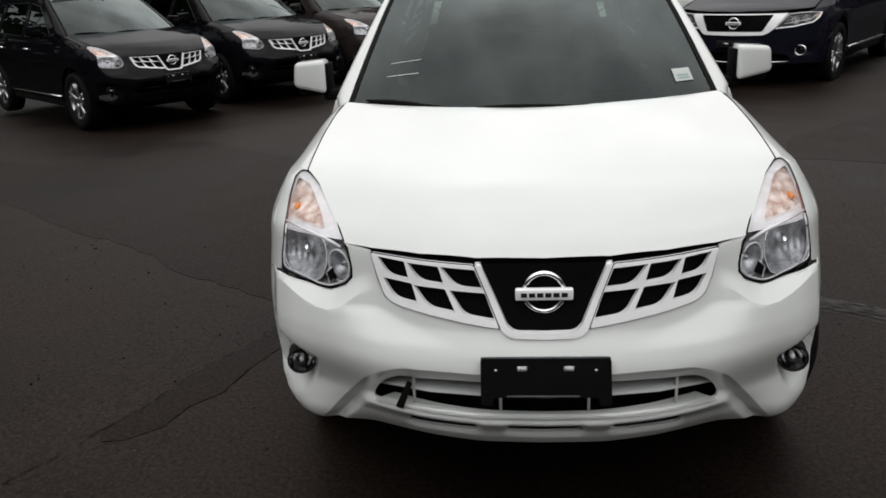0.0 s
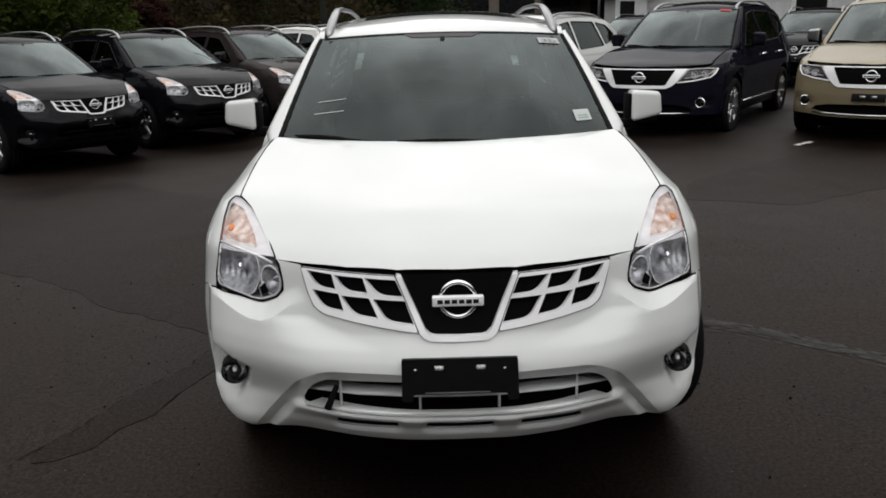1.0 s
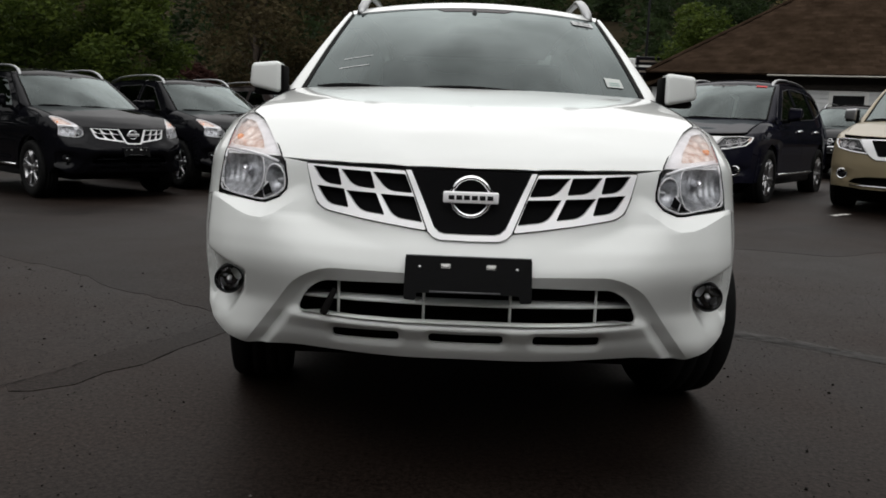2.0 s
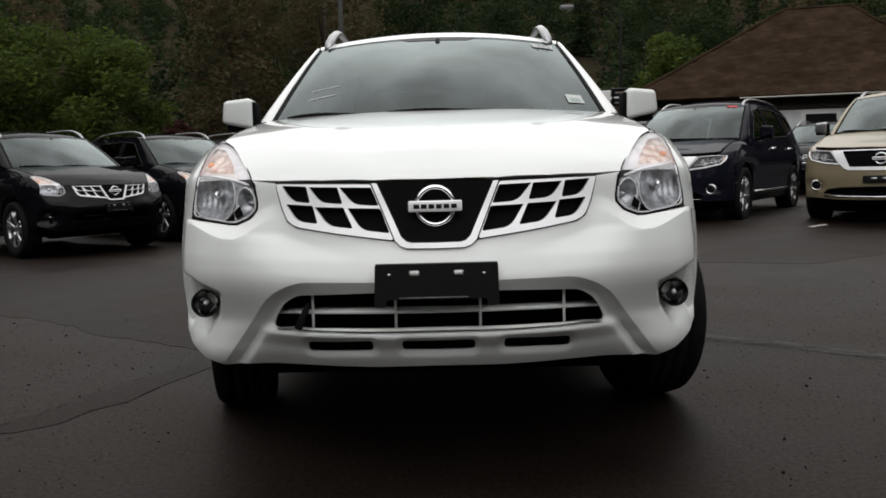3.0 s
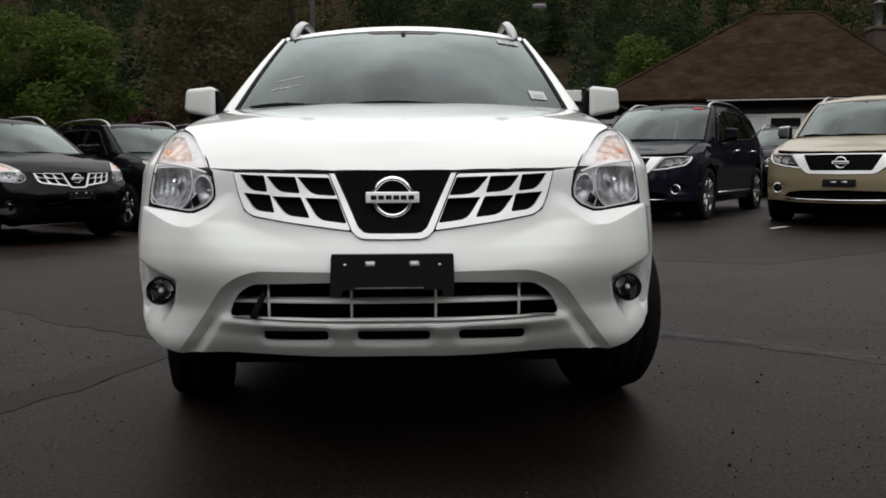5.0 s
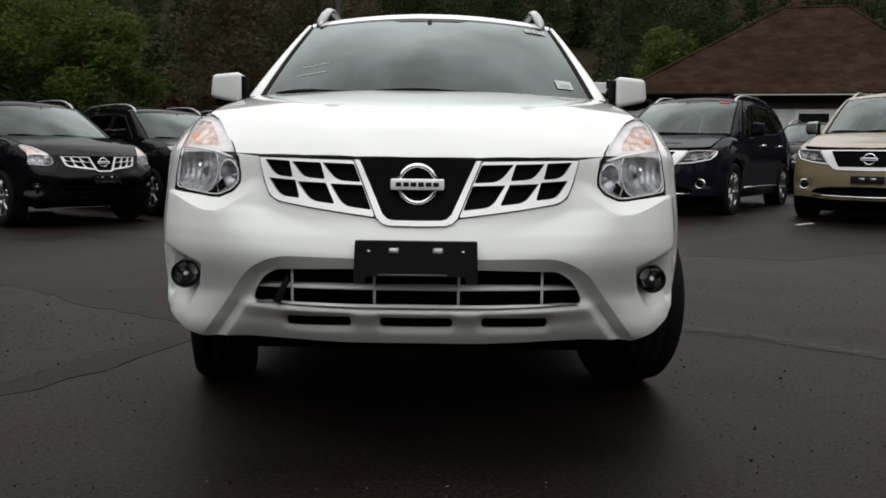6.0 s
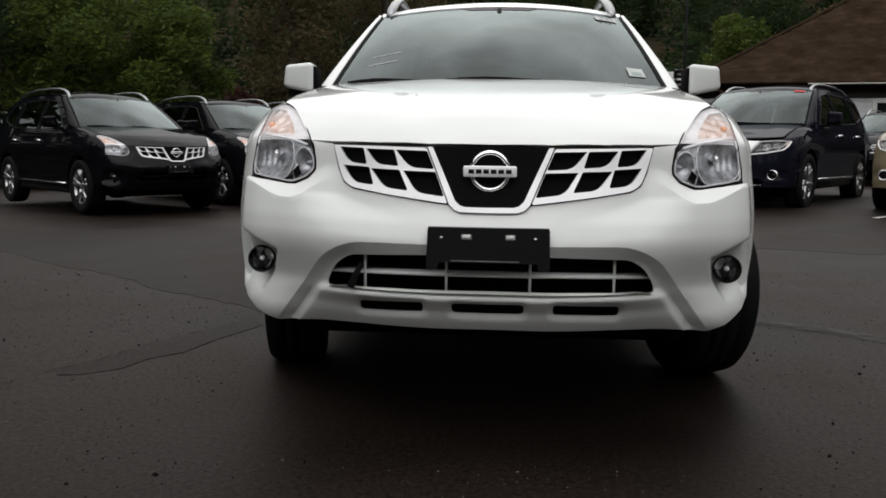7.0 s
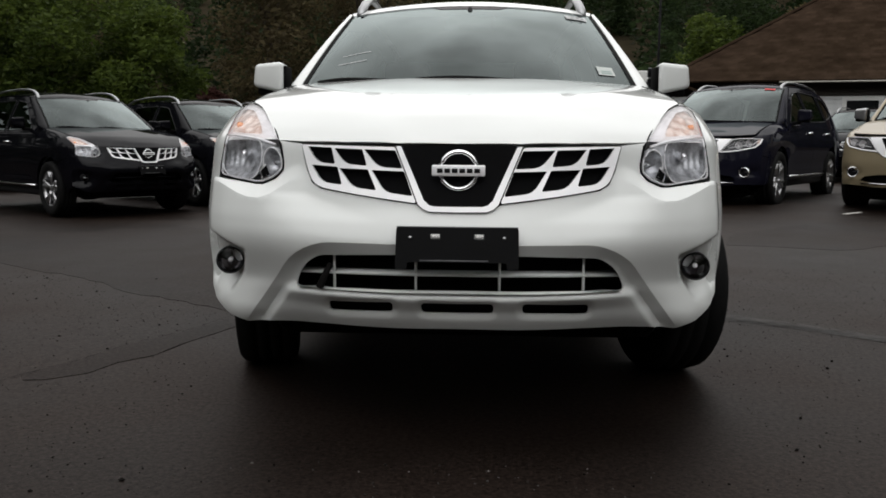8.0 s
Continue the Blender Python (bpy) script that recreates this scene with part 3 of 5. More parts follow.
def headlamp(P, root, s, st):
    """Clear lens over a dark housing: white chrome upper bezel round an amber indicator, fluted low-beam bowl, round high-beam bowl."""
    def at(off):
        return lambda x, z: Vector((s * x, nose(x, z) + off, z))
    bm = panel(bmesh.new(), LAMP, [], at(-.004), st, (0, -1, 0), .012)
    lamp = P("headlamp", bm, LENS, root, "clear headlamp lens with amber indicator inside")
    lamp.visible_shadow = False
    P("lamp_housing", panel(bmesh.new(), LAMP, [], at(.075), st * 1.5, (0, -1, 0), -.06), LAMPDARK, lamp, "dark grey lamp housing")
    # upper bezel: everything above the slanted divider, less the indicator's opening
    upper = [(x, z) for x, z in LAMP if z > .872]
    cx, cz = .69, .94
    upper = [(cx + (x - cx) * .97, cz + (z - cz) * .97) for x, z in upper]
    amber = rounded([(.766, .985), (.705, .977), (.65, .93), (.622, .893), (.766, .903)], .015)
    P("chrome_bezel", panel(bmesh.new(), upper, [amber], at(.012), st * .6, (0, -1, 0), .02), REFL, lamp, "bright chrome upper bezel")

    def amber_at(x, z):
        return Vector((s * x, nose(x, z) + .03 + .006 * math.sin(x * 150 + z * 90) + .006 * math.sin(z * 170), z))
    P("indicator", panel(bmesh.new(), rounded([(.768, .985), (.70, .978), (.64, .925), (.615, .885), (.768, .895)], .02), [], amber_at, st * .5, (0, -1, 0), .02), AMBER, lamp, "pink-amber indicator reflector")
    bulb = lathe(bmesh.new(), [(.0005, -.016), (.007, -.013), (.01, -.004), (.01, .02)], 12, Matrix.Translation((s * .738, nose(.738, .925) + .022, .925)) @ Matrix.Rotation(radians(-90), 4, "X"))
    P("indicator_bulb", bulb, ORANGE, lamp, "small orange indicator bulb")
    bowl = rounded([(.766, .889), (.622, .874), (.614, .835), (.617, .80), (.634, .763), (.66, .752), (.768, .766)], .016)
    cy = nose(.685, .825)

    def bowl_at(x, z):
        r = math.hypot((x - .685) / .085, (z - .825) / .065)
        flute = math.sin(x * 300) * (1 if .79 < z < .85 else .3)
        return Vector((s * x, nose(x, z) + .014 + .045 * max(0, 1 - r * r * .8) + .0013 * flute * max(0, 1 - (r * .75) ** 4), z))
    P("reflector_bowl", panel(bmesh.new(), bowl, [], bowl_at, .0042 if st < .03 else st * .6, (0, -1, 0), .015), LAMPGREY, lamp, "dark fluted chrome reflector bowl")
    P("bowl_rim", sweep(bmesh.new(), [at(.010)(x, z) for x, z in resample(bowl, .02)], .0019, 6, closed=True), SILVER, lamp)
    bm = panel(bmesh.new(), [(.62, .8725), (.574, .862), (.553, .85), (.548, .838), (.575, .851), (.60, .842), (.612, .832)], [], at(.013), .02, (0, -1, 0), .01)
    P("inner_bezel", bm, LAMPGREY, lamp, "grey bezel above the high-beam bowl")
    edge = sweep(bmesh.new(), [at(.003)(x, z) for x, z in ((.773, .80), (.766, .845), (.763, .897), (.771, .945))], .0022, 6)
    P("side_marker", edge, REDREF, lamp, "thin red side marker along the lens's edge")
    bm = lathe(bmesh.new(), [(.0005, -.03), (.011, -.026), (.015, -.01), (.016, .02), (.026, .03)], 16, Matrix.Translation((s * .685, cy + .045, .832)) @ Matrix.Rotation(radians(-90), 4, "X"))
    P("bulb_shield", bm, CHROME, lamp)
    bm = sweep(bmesh.new(), [at(.006)(.765, .894), at(.006)(.69, .888), at(.006)(.62, .877), at(.006)(.567, .862)], [.004, .0045, .005, .004], 8)
    P("chrome_divider", bm, SILVER, lamp)
    low = [(x, z) for x, z in LAMP if z < .79 or x > .75 and z < .89]
    low = [(.665 + (x - .665) * .955, .86 + (z - .86) * .955) for x, z in low]
    bm = sweep(bmesh.new(), [at(.004)(x, z) for x, z in low], .0032, 6)
    sweep(bm, [at(.004)(.770, .80), at(.006)(.758, .778), at(.004)(.738, .766)], .0024, 6)
    sweep(bm, [at(.006)(.598, .802), at(.008)(.618, .782), at(.006)(.606, .757)], .003, 6)
    P("chrome_edge", bm, SILVER, lamp, "thin chrome line along the lens's lower edge")
    bm = panel(bmesh.new(), [(.599, .797), (.615, .781), (.606, .761), (.586, .771)], [], at(.010), .02, (0, -1, 0), .01)
    P("lamp_pocket", bm, VOID, lamp, "black pocket between the two bowls")
    bm = panel(bmesh.new(), [(.771, .792), (.757, .772), (.744, .766), (.769, .768)], [], at(.010), .02, (0, -1, 0), .01)
    P("lamp_pocket", bm, VOID, lamp, "black corner pocket")
    P("lamp_seal", sweep(bmesh.new(), [at(.001)(x, z) for x, z in resample(LAMP, .012)], .0025, 6, closed=True), VOID, lamp, "black seal round the lens")
    ym = nose(.577, .806)
    tilt = Matrix.Translation((s * .577, ym + .016, .806)) @ Matrix.Rotation(radians(32 * s), 4, "Z") @ Matrix.Rotation(radians(-90), 4, "X")
    ring = [tilt @ Vector((.040 * math.cos(a), .047 * math.sin(a), 0)) for a in (2 * math.pi * i / 28 for i in range(28))]
    P("high_beam_ring", sweep(bmesh.new(), ring, .0034, 6, closed=True), SILVER, lamp)
    bm = lathe(bmesh.new(), [(.040, 0), (.033, .016), (.018, .03), (.008, .034), (.007, .016), (.0005, .014)], 24, tilt)
    P("high_beam_reflector", bm, LAMPGREY, lamp, "small round high-beam reflector")


def headlamp_wedge(P, root, s, st):
    """Long slanted headlamp with a bright lower edge, for the larger cars."""
    loop = [(.425, .778), (.60, .80), (.76, .84), (.80, .89), (.81, .94), (.70, .948), (.535, .938)]

    def at(off):
        return lambda x, z: Vector((s * x, nose(x, z) + off, z))
    lamp = P("headlamp", panel(bmesh.new(), loop, [], at(-.004), st * .8, (0, -1, 0), .02), LENS, root, "long clear headlamp with chrome lower edge")
    lamp.visible_shadow = False
    P("lamp_bezel", panel(bmesh.new(), loop, [], at(.045), st * .8, (0, -1, 0), -.04), SMOKE, lamp, "smoky grey lamp bezel")
    bm = sweep(bmesh.new(), [at(-.002)(x, z) for x, z in [(.43, .783), (.52, .792), (.60, .802), (.68, .821), (.755, .841), (.795, .888), (.803, .935)]], .0085, 8)
    P("chrome_edge", bm, SILVER, lamp, "bright lower edge")
    bm = sweep(bmesh.new(), [at(-.001)(x, z) for x, z in [(.803, .938), (.70, .946), (.60, .941), (.537, .935), (.48, .86), (.432, .786)]], .005, 6)
    P("upper_edge", bm, SILVER, lamp, "thin bright upper edge")
    bm = sweep(bmesh.new(), [at(.012)(x, z) for x, z in [(.50, .83), (.58, .845), (.66, .862), (.74, .88), (.765, .915)]], .006, 6)
    P("light_guide", bm, REFL, lamp, "pale inner light strip")
    for x, z in ((.60, .865), (.70, .885)):
        bm = lathe(bmesh.new(), [(.042, 0), (.034, .02), (.0005, .028)], 20, Matrix.Translation((s * x, nose(x, z) + .012, z)) @ Matrix.Rotation(radians(-90), 4, "X"))
        P("projector", bm, REFL, lamp)
    P("side_marker", panel(bmesh.new(), [(.765, .86), (.79, .885), (.795, .93), (.765, .93)], [], at(.02), st * .8, (0, -1, 0)), AMBER, lamp, "amber side marker")


def mirror(P, root, s, paint):
    bm = bmesh.new()
    box(bm, .882, 1.03, 1.635, 1.765, 1.118, 1.246, .021, 4)
    for v in bm.verts:
        k = (v.co.x - .865) / .17
        v.co.z += .006 - .014 * k ** 3 if v.co.z > 1.18 else .02 * k - .014 * (1 - k)
        v.co.x -= .007 * k * (1 if v.co.z > 1.18 else 0)
        v.co.y += .03 * k - .02
        v.co.x *= s
    if s < 0:
        bmesh.ops.reverse_faces(bm, faces=bm.faces)
    shell = P("mirror", bm, paint, root, "door mirror with painted cap")
    bm = bmesh.new()
    box(bm, .87, 1.015, 1.665, 1.75, 1.10, 1.135, .014, 3)
    box(bm, .785, .90, 1.655, 1.72, 1.075, 1.118, .014, 2)
    box(bm, .868, .889, 1.645, 1.76, 1.11, 1.235, .006, 2)
    for v in bm.verts:
        v.co.x *= s
    P("mirror_base", bm, VOID, shell, "black plastic mirror base")
    bm = box(bmesh.new(), .885, 1.018, 1.757, 1.767, 1.13, 1.23, .004, 1)
    for v in bm.verts:
        v.co.x *= s
    P("mirror_glass", bm, CHROME, shell)


def small_front(P, root, paint, st, plate, fine):
    """Bumper, two six-cell chrome grilles with a dark V between them, intake, fog lamps."""
    right = [(0, .338), (.36, .331), (.58, .318), (.66, .311), (.73, .333), (.79, .37), (.822, .40), (.822, .747), (.779, .7605), (.628, .7415), (.60, .7415), (.553, .7605), (.53, .786), (.5295, .812),
             (.541, .864), (.552, .874), (.474, .865), (.453, .792), (.433, .752), (.404, .7355), (.292, .719), (.117, .697), (.098, .684), (.08, .6765), (0, .6755)]
    loop = both(right)
    hole = rounded(both([(0, .561), (.18, .559), (.40, .549), (.44, .524), (.465, .492), (.486, .447), (.30, .454), (0, .458)]), .02, 3)
    holes = [hole, rounded(both([(.102, .4225), (.102, .3895)]), .013)]
    for s in (1, -1):
        holes.append(rounded([(s * .183, .4225), (s * .377, .411), (s * .379, .378), (s * .185, .3885)], .013))
    arch = [(.655 - .783 * (z - .33), z) for z in (.32, .38, .45)]
    for k in range(7):
        a = radians(15 * k)
        z = .521 + .07 * math.sin(a)
        arch.append((.655 - .783 * (z - .33) - .07 * (1 - math.cos(a)) / .79, z))
    ledge = [(ax, .705 + .06 * step01(.60, .47, ax) + .05 * step01(.62, .80, ax)) for ax in (.50, .53, .56, .60, .64, .68, .72, .76)]
    valley = [(.529 + (.44 - z) * .77, z) for z in (.325, .36, .40, .435)]
    creases = [[(sx * x, z) for x, z in line] for line in (arch + [(.1, .591)], ledge, valley) for sx in (1, -1)] if fine else []
    bm = panel(bmesh.new(), loop, holes, lambda x, z: Vector((x, bumper_skin(x, z), z)), st * (.4 if fine else .8), (0, -1, 0), .014, creases=creases)
    for s in (1, -1):
        edge = [(bumper_skin(.822, z), z) for z in (.40, .42, .44, .5, .58, .66, .745)]
        arch = [(.95 + .41 * math.cos(radians(a)), .345 + .41 * math.sin(radians(a))) for a in (128, 140, 152, 164, 176, 186)]
        corner = panel(bmesh.new(), edge + arch, [], lambda y, z, s=s: Vector((s * side_x(y, z), y, z)), st, (s, 0, 0), -.03 * s, (1, 0, 0))
        P("bumper_corner", corner, paint, root)
    bumper = P("bumper", bm, paint, root)
    pts = [(-.47, .486), (-.30, .493), (-.12, .496), (0, .497), (.12, .496), (.30, .493), (.47, .486)]
    P("intake_bar", sweep(bmesh.new(), [(x, nose(x, .49) + .058, z + .004) for x, z in pts], .0085, 10, 4.2), paint, bumper)
    shelf = grid(bmesh.new(), lambda u, v: Vector(((2 * u - 1) * (.478 - .05 * v), nose((2 * u - 1) * .478, .45) - .02 + .06 * v, .455 - .004 * abs(2 * u - 1) - .008 * v)), 24, 4, (0, 0, 1))
    P("intake_shelf", shelf, paint, bumper)
    for x in (-.36, -.118, .118, .36):
        P("intake_rib", sweep(bmesh.new(), [(x, nose(x, .49) + .03, .448), (x, nose(x, .49) + .03, .56)], .0042, 6), paint, bumper)
    bm = panel(bmesh.new(), both([(0, .60), (.45, .60), (.56, .50), (.56, .37), (0, .36)]), [], lambda x, z: Vector((x, nose(x, z) + .12, z)), .08, (0, -1, 0), .0)
    box(bm, -.40, .40, .22, .25, .30, .80)
    grid(bm, lambda u, v: Vector(((2 * u - 1) * .54, nose((2 * u - 1) * .54, .87) + .03 + .1 * v, .855)), 16, 1, (0, 0, 1))
    P("radiator_opening", bm, VOID, bumper)
    bm = bmesh.new()
    grid(bm, lambda u, v: Vector(((u - .5) * (1.2 + .1 * v), nose((u - .5) * 1.3, .32) + .06 + v * .55, .322 - .07 * step01(0, .5, v))), 16, 8, (0, 0, -1))
    P("undertray", bm, VOID, bumper, "black plastic undertray")
    for s in (1, -1):
        cells = []
        for c in CELLS:
            mx, mz = sum(p[0] for p in c) / 4, sum(p[1] for p in c) / 4
            wide, tall = (1.29, 1.24) if fine else (1.36, 1.32)
            cells.append(rounded([((mx + (x - mx) * wide) * s, mz + (z - mz) * tall) for x, z in c], [.004, .004, .008, .024], 5))
        bm = panel(bmesh.new(), [(x * s, z) for x, z in GRILLE], cells, lambda x, z: Vector((x, nose(x, z) - .008, z)), st * .6, (0, -1, 0), .018)
        g = P("grille", bm, SILVER, root, "chrome grille with six dark cells")
        bm = panel(bmesh.new(), [(x * s, z) for x, z in GRILLE], [], lambda x, z: Vector((x, nose(x, z) + .022, z)), .05, (0, -1, 0))
        P("grille_backing", bm, MESH, g)
        P("panel_gap", sweep(bmesh.new(), [Vector((s * x, nose(x, z) - .001, z)) for x, z in resample(GRILLE, .03)], .0024, 6, closed=True), VOID, g, "dark gap round the grille")
    vout = [(.179, .860), (.112, .70), (.098, .687), (.08, .680), (0, .679)]
    vin = [(.164, .859), (.096, .711), (.082, .698), (.067, .694), (0, .6935)]
    u = vout[:-1] + [(-x, z) for x, z in reversed(vout)] + [(-x, z) for x, z in vin] + [(x, z) for x, z in reversed(vin[:-1])]
    bm = panel(bmesh.new(), u, [], lambda x, z: Vector((x, nose(x, z) - .012, z)), st * .5, (0, -1, 0), .03)
    g = P("grille_surround", bm, SILVER, root, "chrome V-shaped surround")
    bm = panel(bmesh.new(), both([(0, .862), (.17, .861), (.10, .695), (0, .69)]), [], lambda x, z: Vector((x, nose(x, z) + .008, z)), .04, (0, -1, 0))
    P("grille_mesh", bm, MESH, g, "black grille mesh")
    badge(P, root, .793, .046, 1.0)
    for s in (1, -1):
        headlamp(P, root, s, st)
        c = Matrix.Translation((s * .718, nose(.664, .503) + .036, .503)) @ Matrix.Rotation(radians(-90), 4, "X") @ Matrix.Rotation(radians(12 * s), 4, "Y")
        bm = bmesh.new()
        lathe(bm, [(.043, -.002), (.042, -.010), (.039, -.010), (.038, .01), (.041, .05), (.02, .06), (.0005, .06)], 28, c)
        f = P("fog_lamp", bm, TRIM, root, "round fog lamp in a dark ring")
        bm = lathe(bmesh.new(), [(.039, -.002), (.034, .024), (.022, .042), (.0005, .05)], 24, c)
        P("fog_reflector", bm, FOGREF, f)
        bm = lathe(bmesh.new(), [(.040, -.006), (.03, -.011), (.0005, -.013)], 24, c)
        P("fog_lens", bm, LENS, f).visible_shadow = False
        bm = lathe(bmesh.new(), [(.0005, -.004), (.006, -.002), (.008, .012), (.008, .03)], 14, c)
        P("fog_bulb_shield", bm, SILVER, f)
    if plate:
        def tilted(z):
            return -.02 - (.64 - z) * .42
        loop = rounded([(-.167, .640), (.167, .640), (.167, .532), (.135, .530), (.135, .549), (-.135, .549), (-.135, .530), (-.167, .532)], .006, 2)
        holes = [rounded([(s * a, .624), (s * (a + .03), .624), (s * (a + .03), .608), (s * a, .608)], .004, 2) for s in (1, -1) for a in (.045,)]
        bm = panel(bmesh.new(), loop, holes, lambda x, z: Vector((x, tilted(z), z)), .02, (0, -1, 0), .014)
        pb = P("plate_bracket", bm, PLATE, root, "empty black plastic number plate bracket")
        bm = sweep(bmesh.new(), [(-.10, tilted(.553) - .002, .553), (.085, tilted(.553) - .002, .553)], .003, 6)
        sweep(bm, [(-.166, -.013, .6395), (.166, -.013, .6395)], .003, 6)
        P("bracket_rib", bm, SMOKE, pb)
        for s in (1, -1):
            bm = bmesh.new()
            lathe(bm, [(.0005, -.004), (.005, -.003), (.006, 0)], 10, Matrix.Translation((s * .128, tilted(.612), .612)) @ Matrix.Rotation(radians(-90), 4, "X"))
            P("screw", bm, SATIN, pb)
            P("bracket_clip", box(bmesh.new(), s * .06 - .012, s * .06 + .012, tilted(.615) + .003, tilted(.615) + .008, .609, .622), HWHITE, pb, "pale clip in the bracket")
        if fine:
            bm = box(bmesh.new(), -.010, .010, -.006, .006, -.046, .034, .005, 2, Matrix.Translation((-.378, nose(.38, .49) - .006, .494)) @ Matrix.Rotation(radians(24), 4, "Y") @ Matrix.Rotation(radians(-14), 4, "X"))
            for v in bm.verts:
                v.co.x = -.378 + (v.co.x + .378) * (1.15 if v.co.z < .48 else .75)
            P("tow_eye_tag", bm, TAG, root, "dark taupe plastic tag hanging in the intake")


def badge(P, root, z, y, k):
    """Plain ring-and-bar emblem."""
    ring = [Vector((.052 * k * math.cos(a), y + .012 + .002 * math.sin(a), z + .052 * k * math.sin(a))) for a in (2 * math.pi * i / 36 for i in range(36))]
    b = P("emblem_ring", sweep(bmesh.new(), ring, .0068 * k, 8, closed=True), CHROME, root, "chrome ring emblem")
    bm = box(bmesh.new(), -.0745 * k, .0745 * k, y - .008, y + .012, z - .0155 * k, z + .0155 * k, .004, 2)
    P("emblem_bar", bm, SILVER, b)
    bm = bmesh.new()
    for i in range(6):
        x = (-.052 + i * .0208) * k
        box(bm, x - .0078 * k, x + .0078 * k, y - .0095, y - .006, z - .0058 * k, z + .0058 * k)
    P("emblem_strip", bm, TRIM, b)


def large_front(P, root, paint, st, plate, fine):
    """Bumper and wide chrome-framed grille of the larger cars."""
    right = [(0, .385), (.45, .385), (.60, .40), (.74, .405), (.822, .40), (.822, .945), (.815, .94), (.804, .888), (.763, .834), (.60, .793), (.425, .77), (.37, .728), (.325, .708), (0, .703)]
    hole = both([(0, .535), (.40, .525), (.55, .50), (.60, .455), (.45, .43), (0, .425)])
    pocket = [(.57, .545), (.60, .50), (.70, .495), (.81, .52), (.81, .60), (.72, .60)]
    bm = panel(bmesh.new(), both(right), [hole], lambda x, z: Vector((x, nose(x, z) + .05 * step01(0, .02, convex_depth((abs(x), z), pocket)) * step01(.822, .80, abs(x)), z)), st, (0, -1, 0), .03)
    for s in (1, -1):
        edge = [(nose(.82, z), z) for z in (.40, .46, .52, .58, .66, .745)]
        arch = [(.95 + .41 * math.cos(radians(a)), .345 + .41 * math.sin(radians(a))) for a in (128, 140, 152, 164, 172)]
        corner = panel(bmesh.new(), edge + arch, [], lambda y, z, s=s: Vector((s * side_x(y, z), y, z)), st, (s, 0, 0))
        P("bumper_corner", corner, paint, root)
    bumper = P("bumper", bm, paint, root)
    P("intake", panel(bmesh.new(), both([(0, .56), (.62, .55), (.64, .40), (0, .39)]), [], lambda x, z: Vector((x, nose(x, z) + .07, z)), .06, (0, -1, 0)), VOID, bumper, "black lower intake")
    bm = sweep(bmesh.new(), [(x, nose(x, .42) - .004, .418 + .012 * abs(x)) for x in (-.58, -.4, -.2, 0, .2, .4, .58)], .009, 8)
    P("chrome_lip", bm, CHROME, bumper, "chrome strip under the intake")
    bm = grid(bmesh.new(), lambda u, v: Vector(((u - .5) * (1.36 + .16 * v), nose((u - .5) * 1.4, .4) + .05 + v * .5, .39 - .13 * step01(0, .5, v))), 12, 6, (0, 0, -1))
    P("undertray", bm, VOID, bumper, "black plastic undertray")
    loop = [(.525, .943), (.42, .782), (.365, .735), (.32, .716), (0, .711), (-.32, .716), (-.365, .735), (-.42, .782), (-.525, .943)]
    hole = rounded([(.40, .932), (.31, .752), (-.31, .752), (-.40, .932)], .02)
    bm = panel(bmesh.new(), loop, [hole], lambda x, z: Vector((x, nose(x, z) - .012, z)), st * .7, (0, -1, 0), .03)
    g = P("grille_surround", bm, SILVER, root, "broad chrome grille surround")
    P("grille_mesh", panel(bmesh.new(), both([(0, .945), (.45, .945), (.33, .73), (0, .72)]), [], lambda x, z: Vector((x, nose(x, z) + .012, z)), .04, (0, -1, 0)), MESH, g, "black grille mesh")
    badge(P, root, .842, .02, 1.12)
    for s in (1, -1):
        headlamp_wedge(P, root, s, st)
        c = Matrix.Translation((s * .68, nose(.64, .548) + .025, .548)) @ Matrix.Rotation(radians(-90), 4, "X")
        f = P("fog_lamp", lathe(bmesh.new(), [(.06, .02), (.062, -.012), (.054, -.02), (.046, -.01), (.043, .02), (.0005, .025)], 24, c), CHROME, root, "round fog lamp with chrome ring")
        P("fog_lens", lathe(bmesh.new(), [(.045, -.004), (.0005, -.01)], 20, c), GLOSSB, f)
    if plate:
        pb = P("plate_bracket", box(bmesh.new(), -.165, .165, -.022, .02, .575, .655, .006, 2), TRIM, root, "empty black plastic number plate bracket")
        for s in (1, -1):
            P("bracket_clip", box(bmesh.new(), s * .055 - .03, s * .055 + .03, -.025, -.02, .60, .635), SATIN, pb)


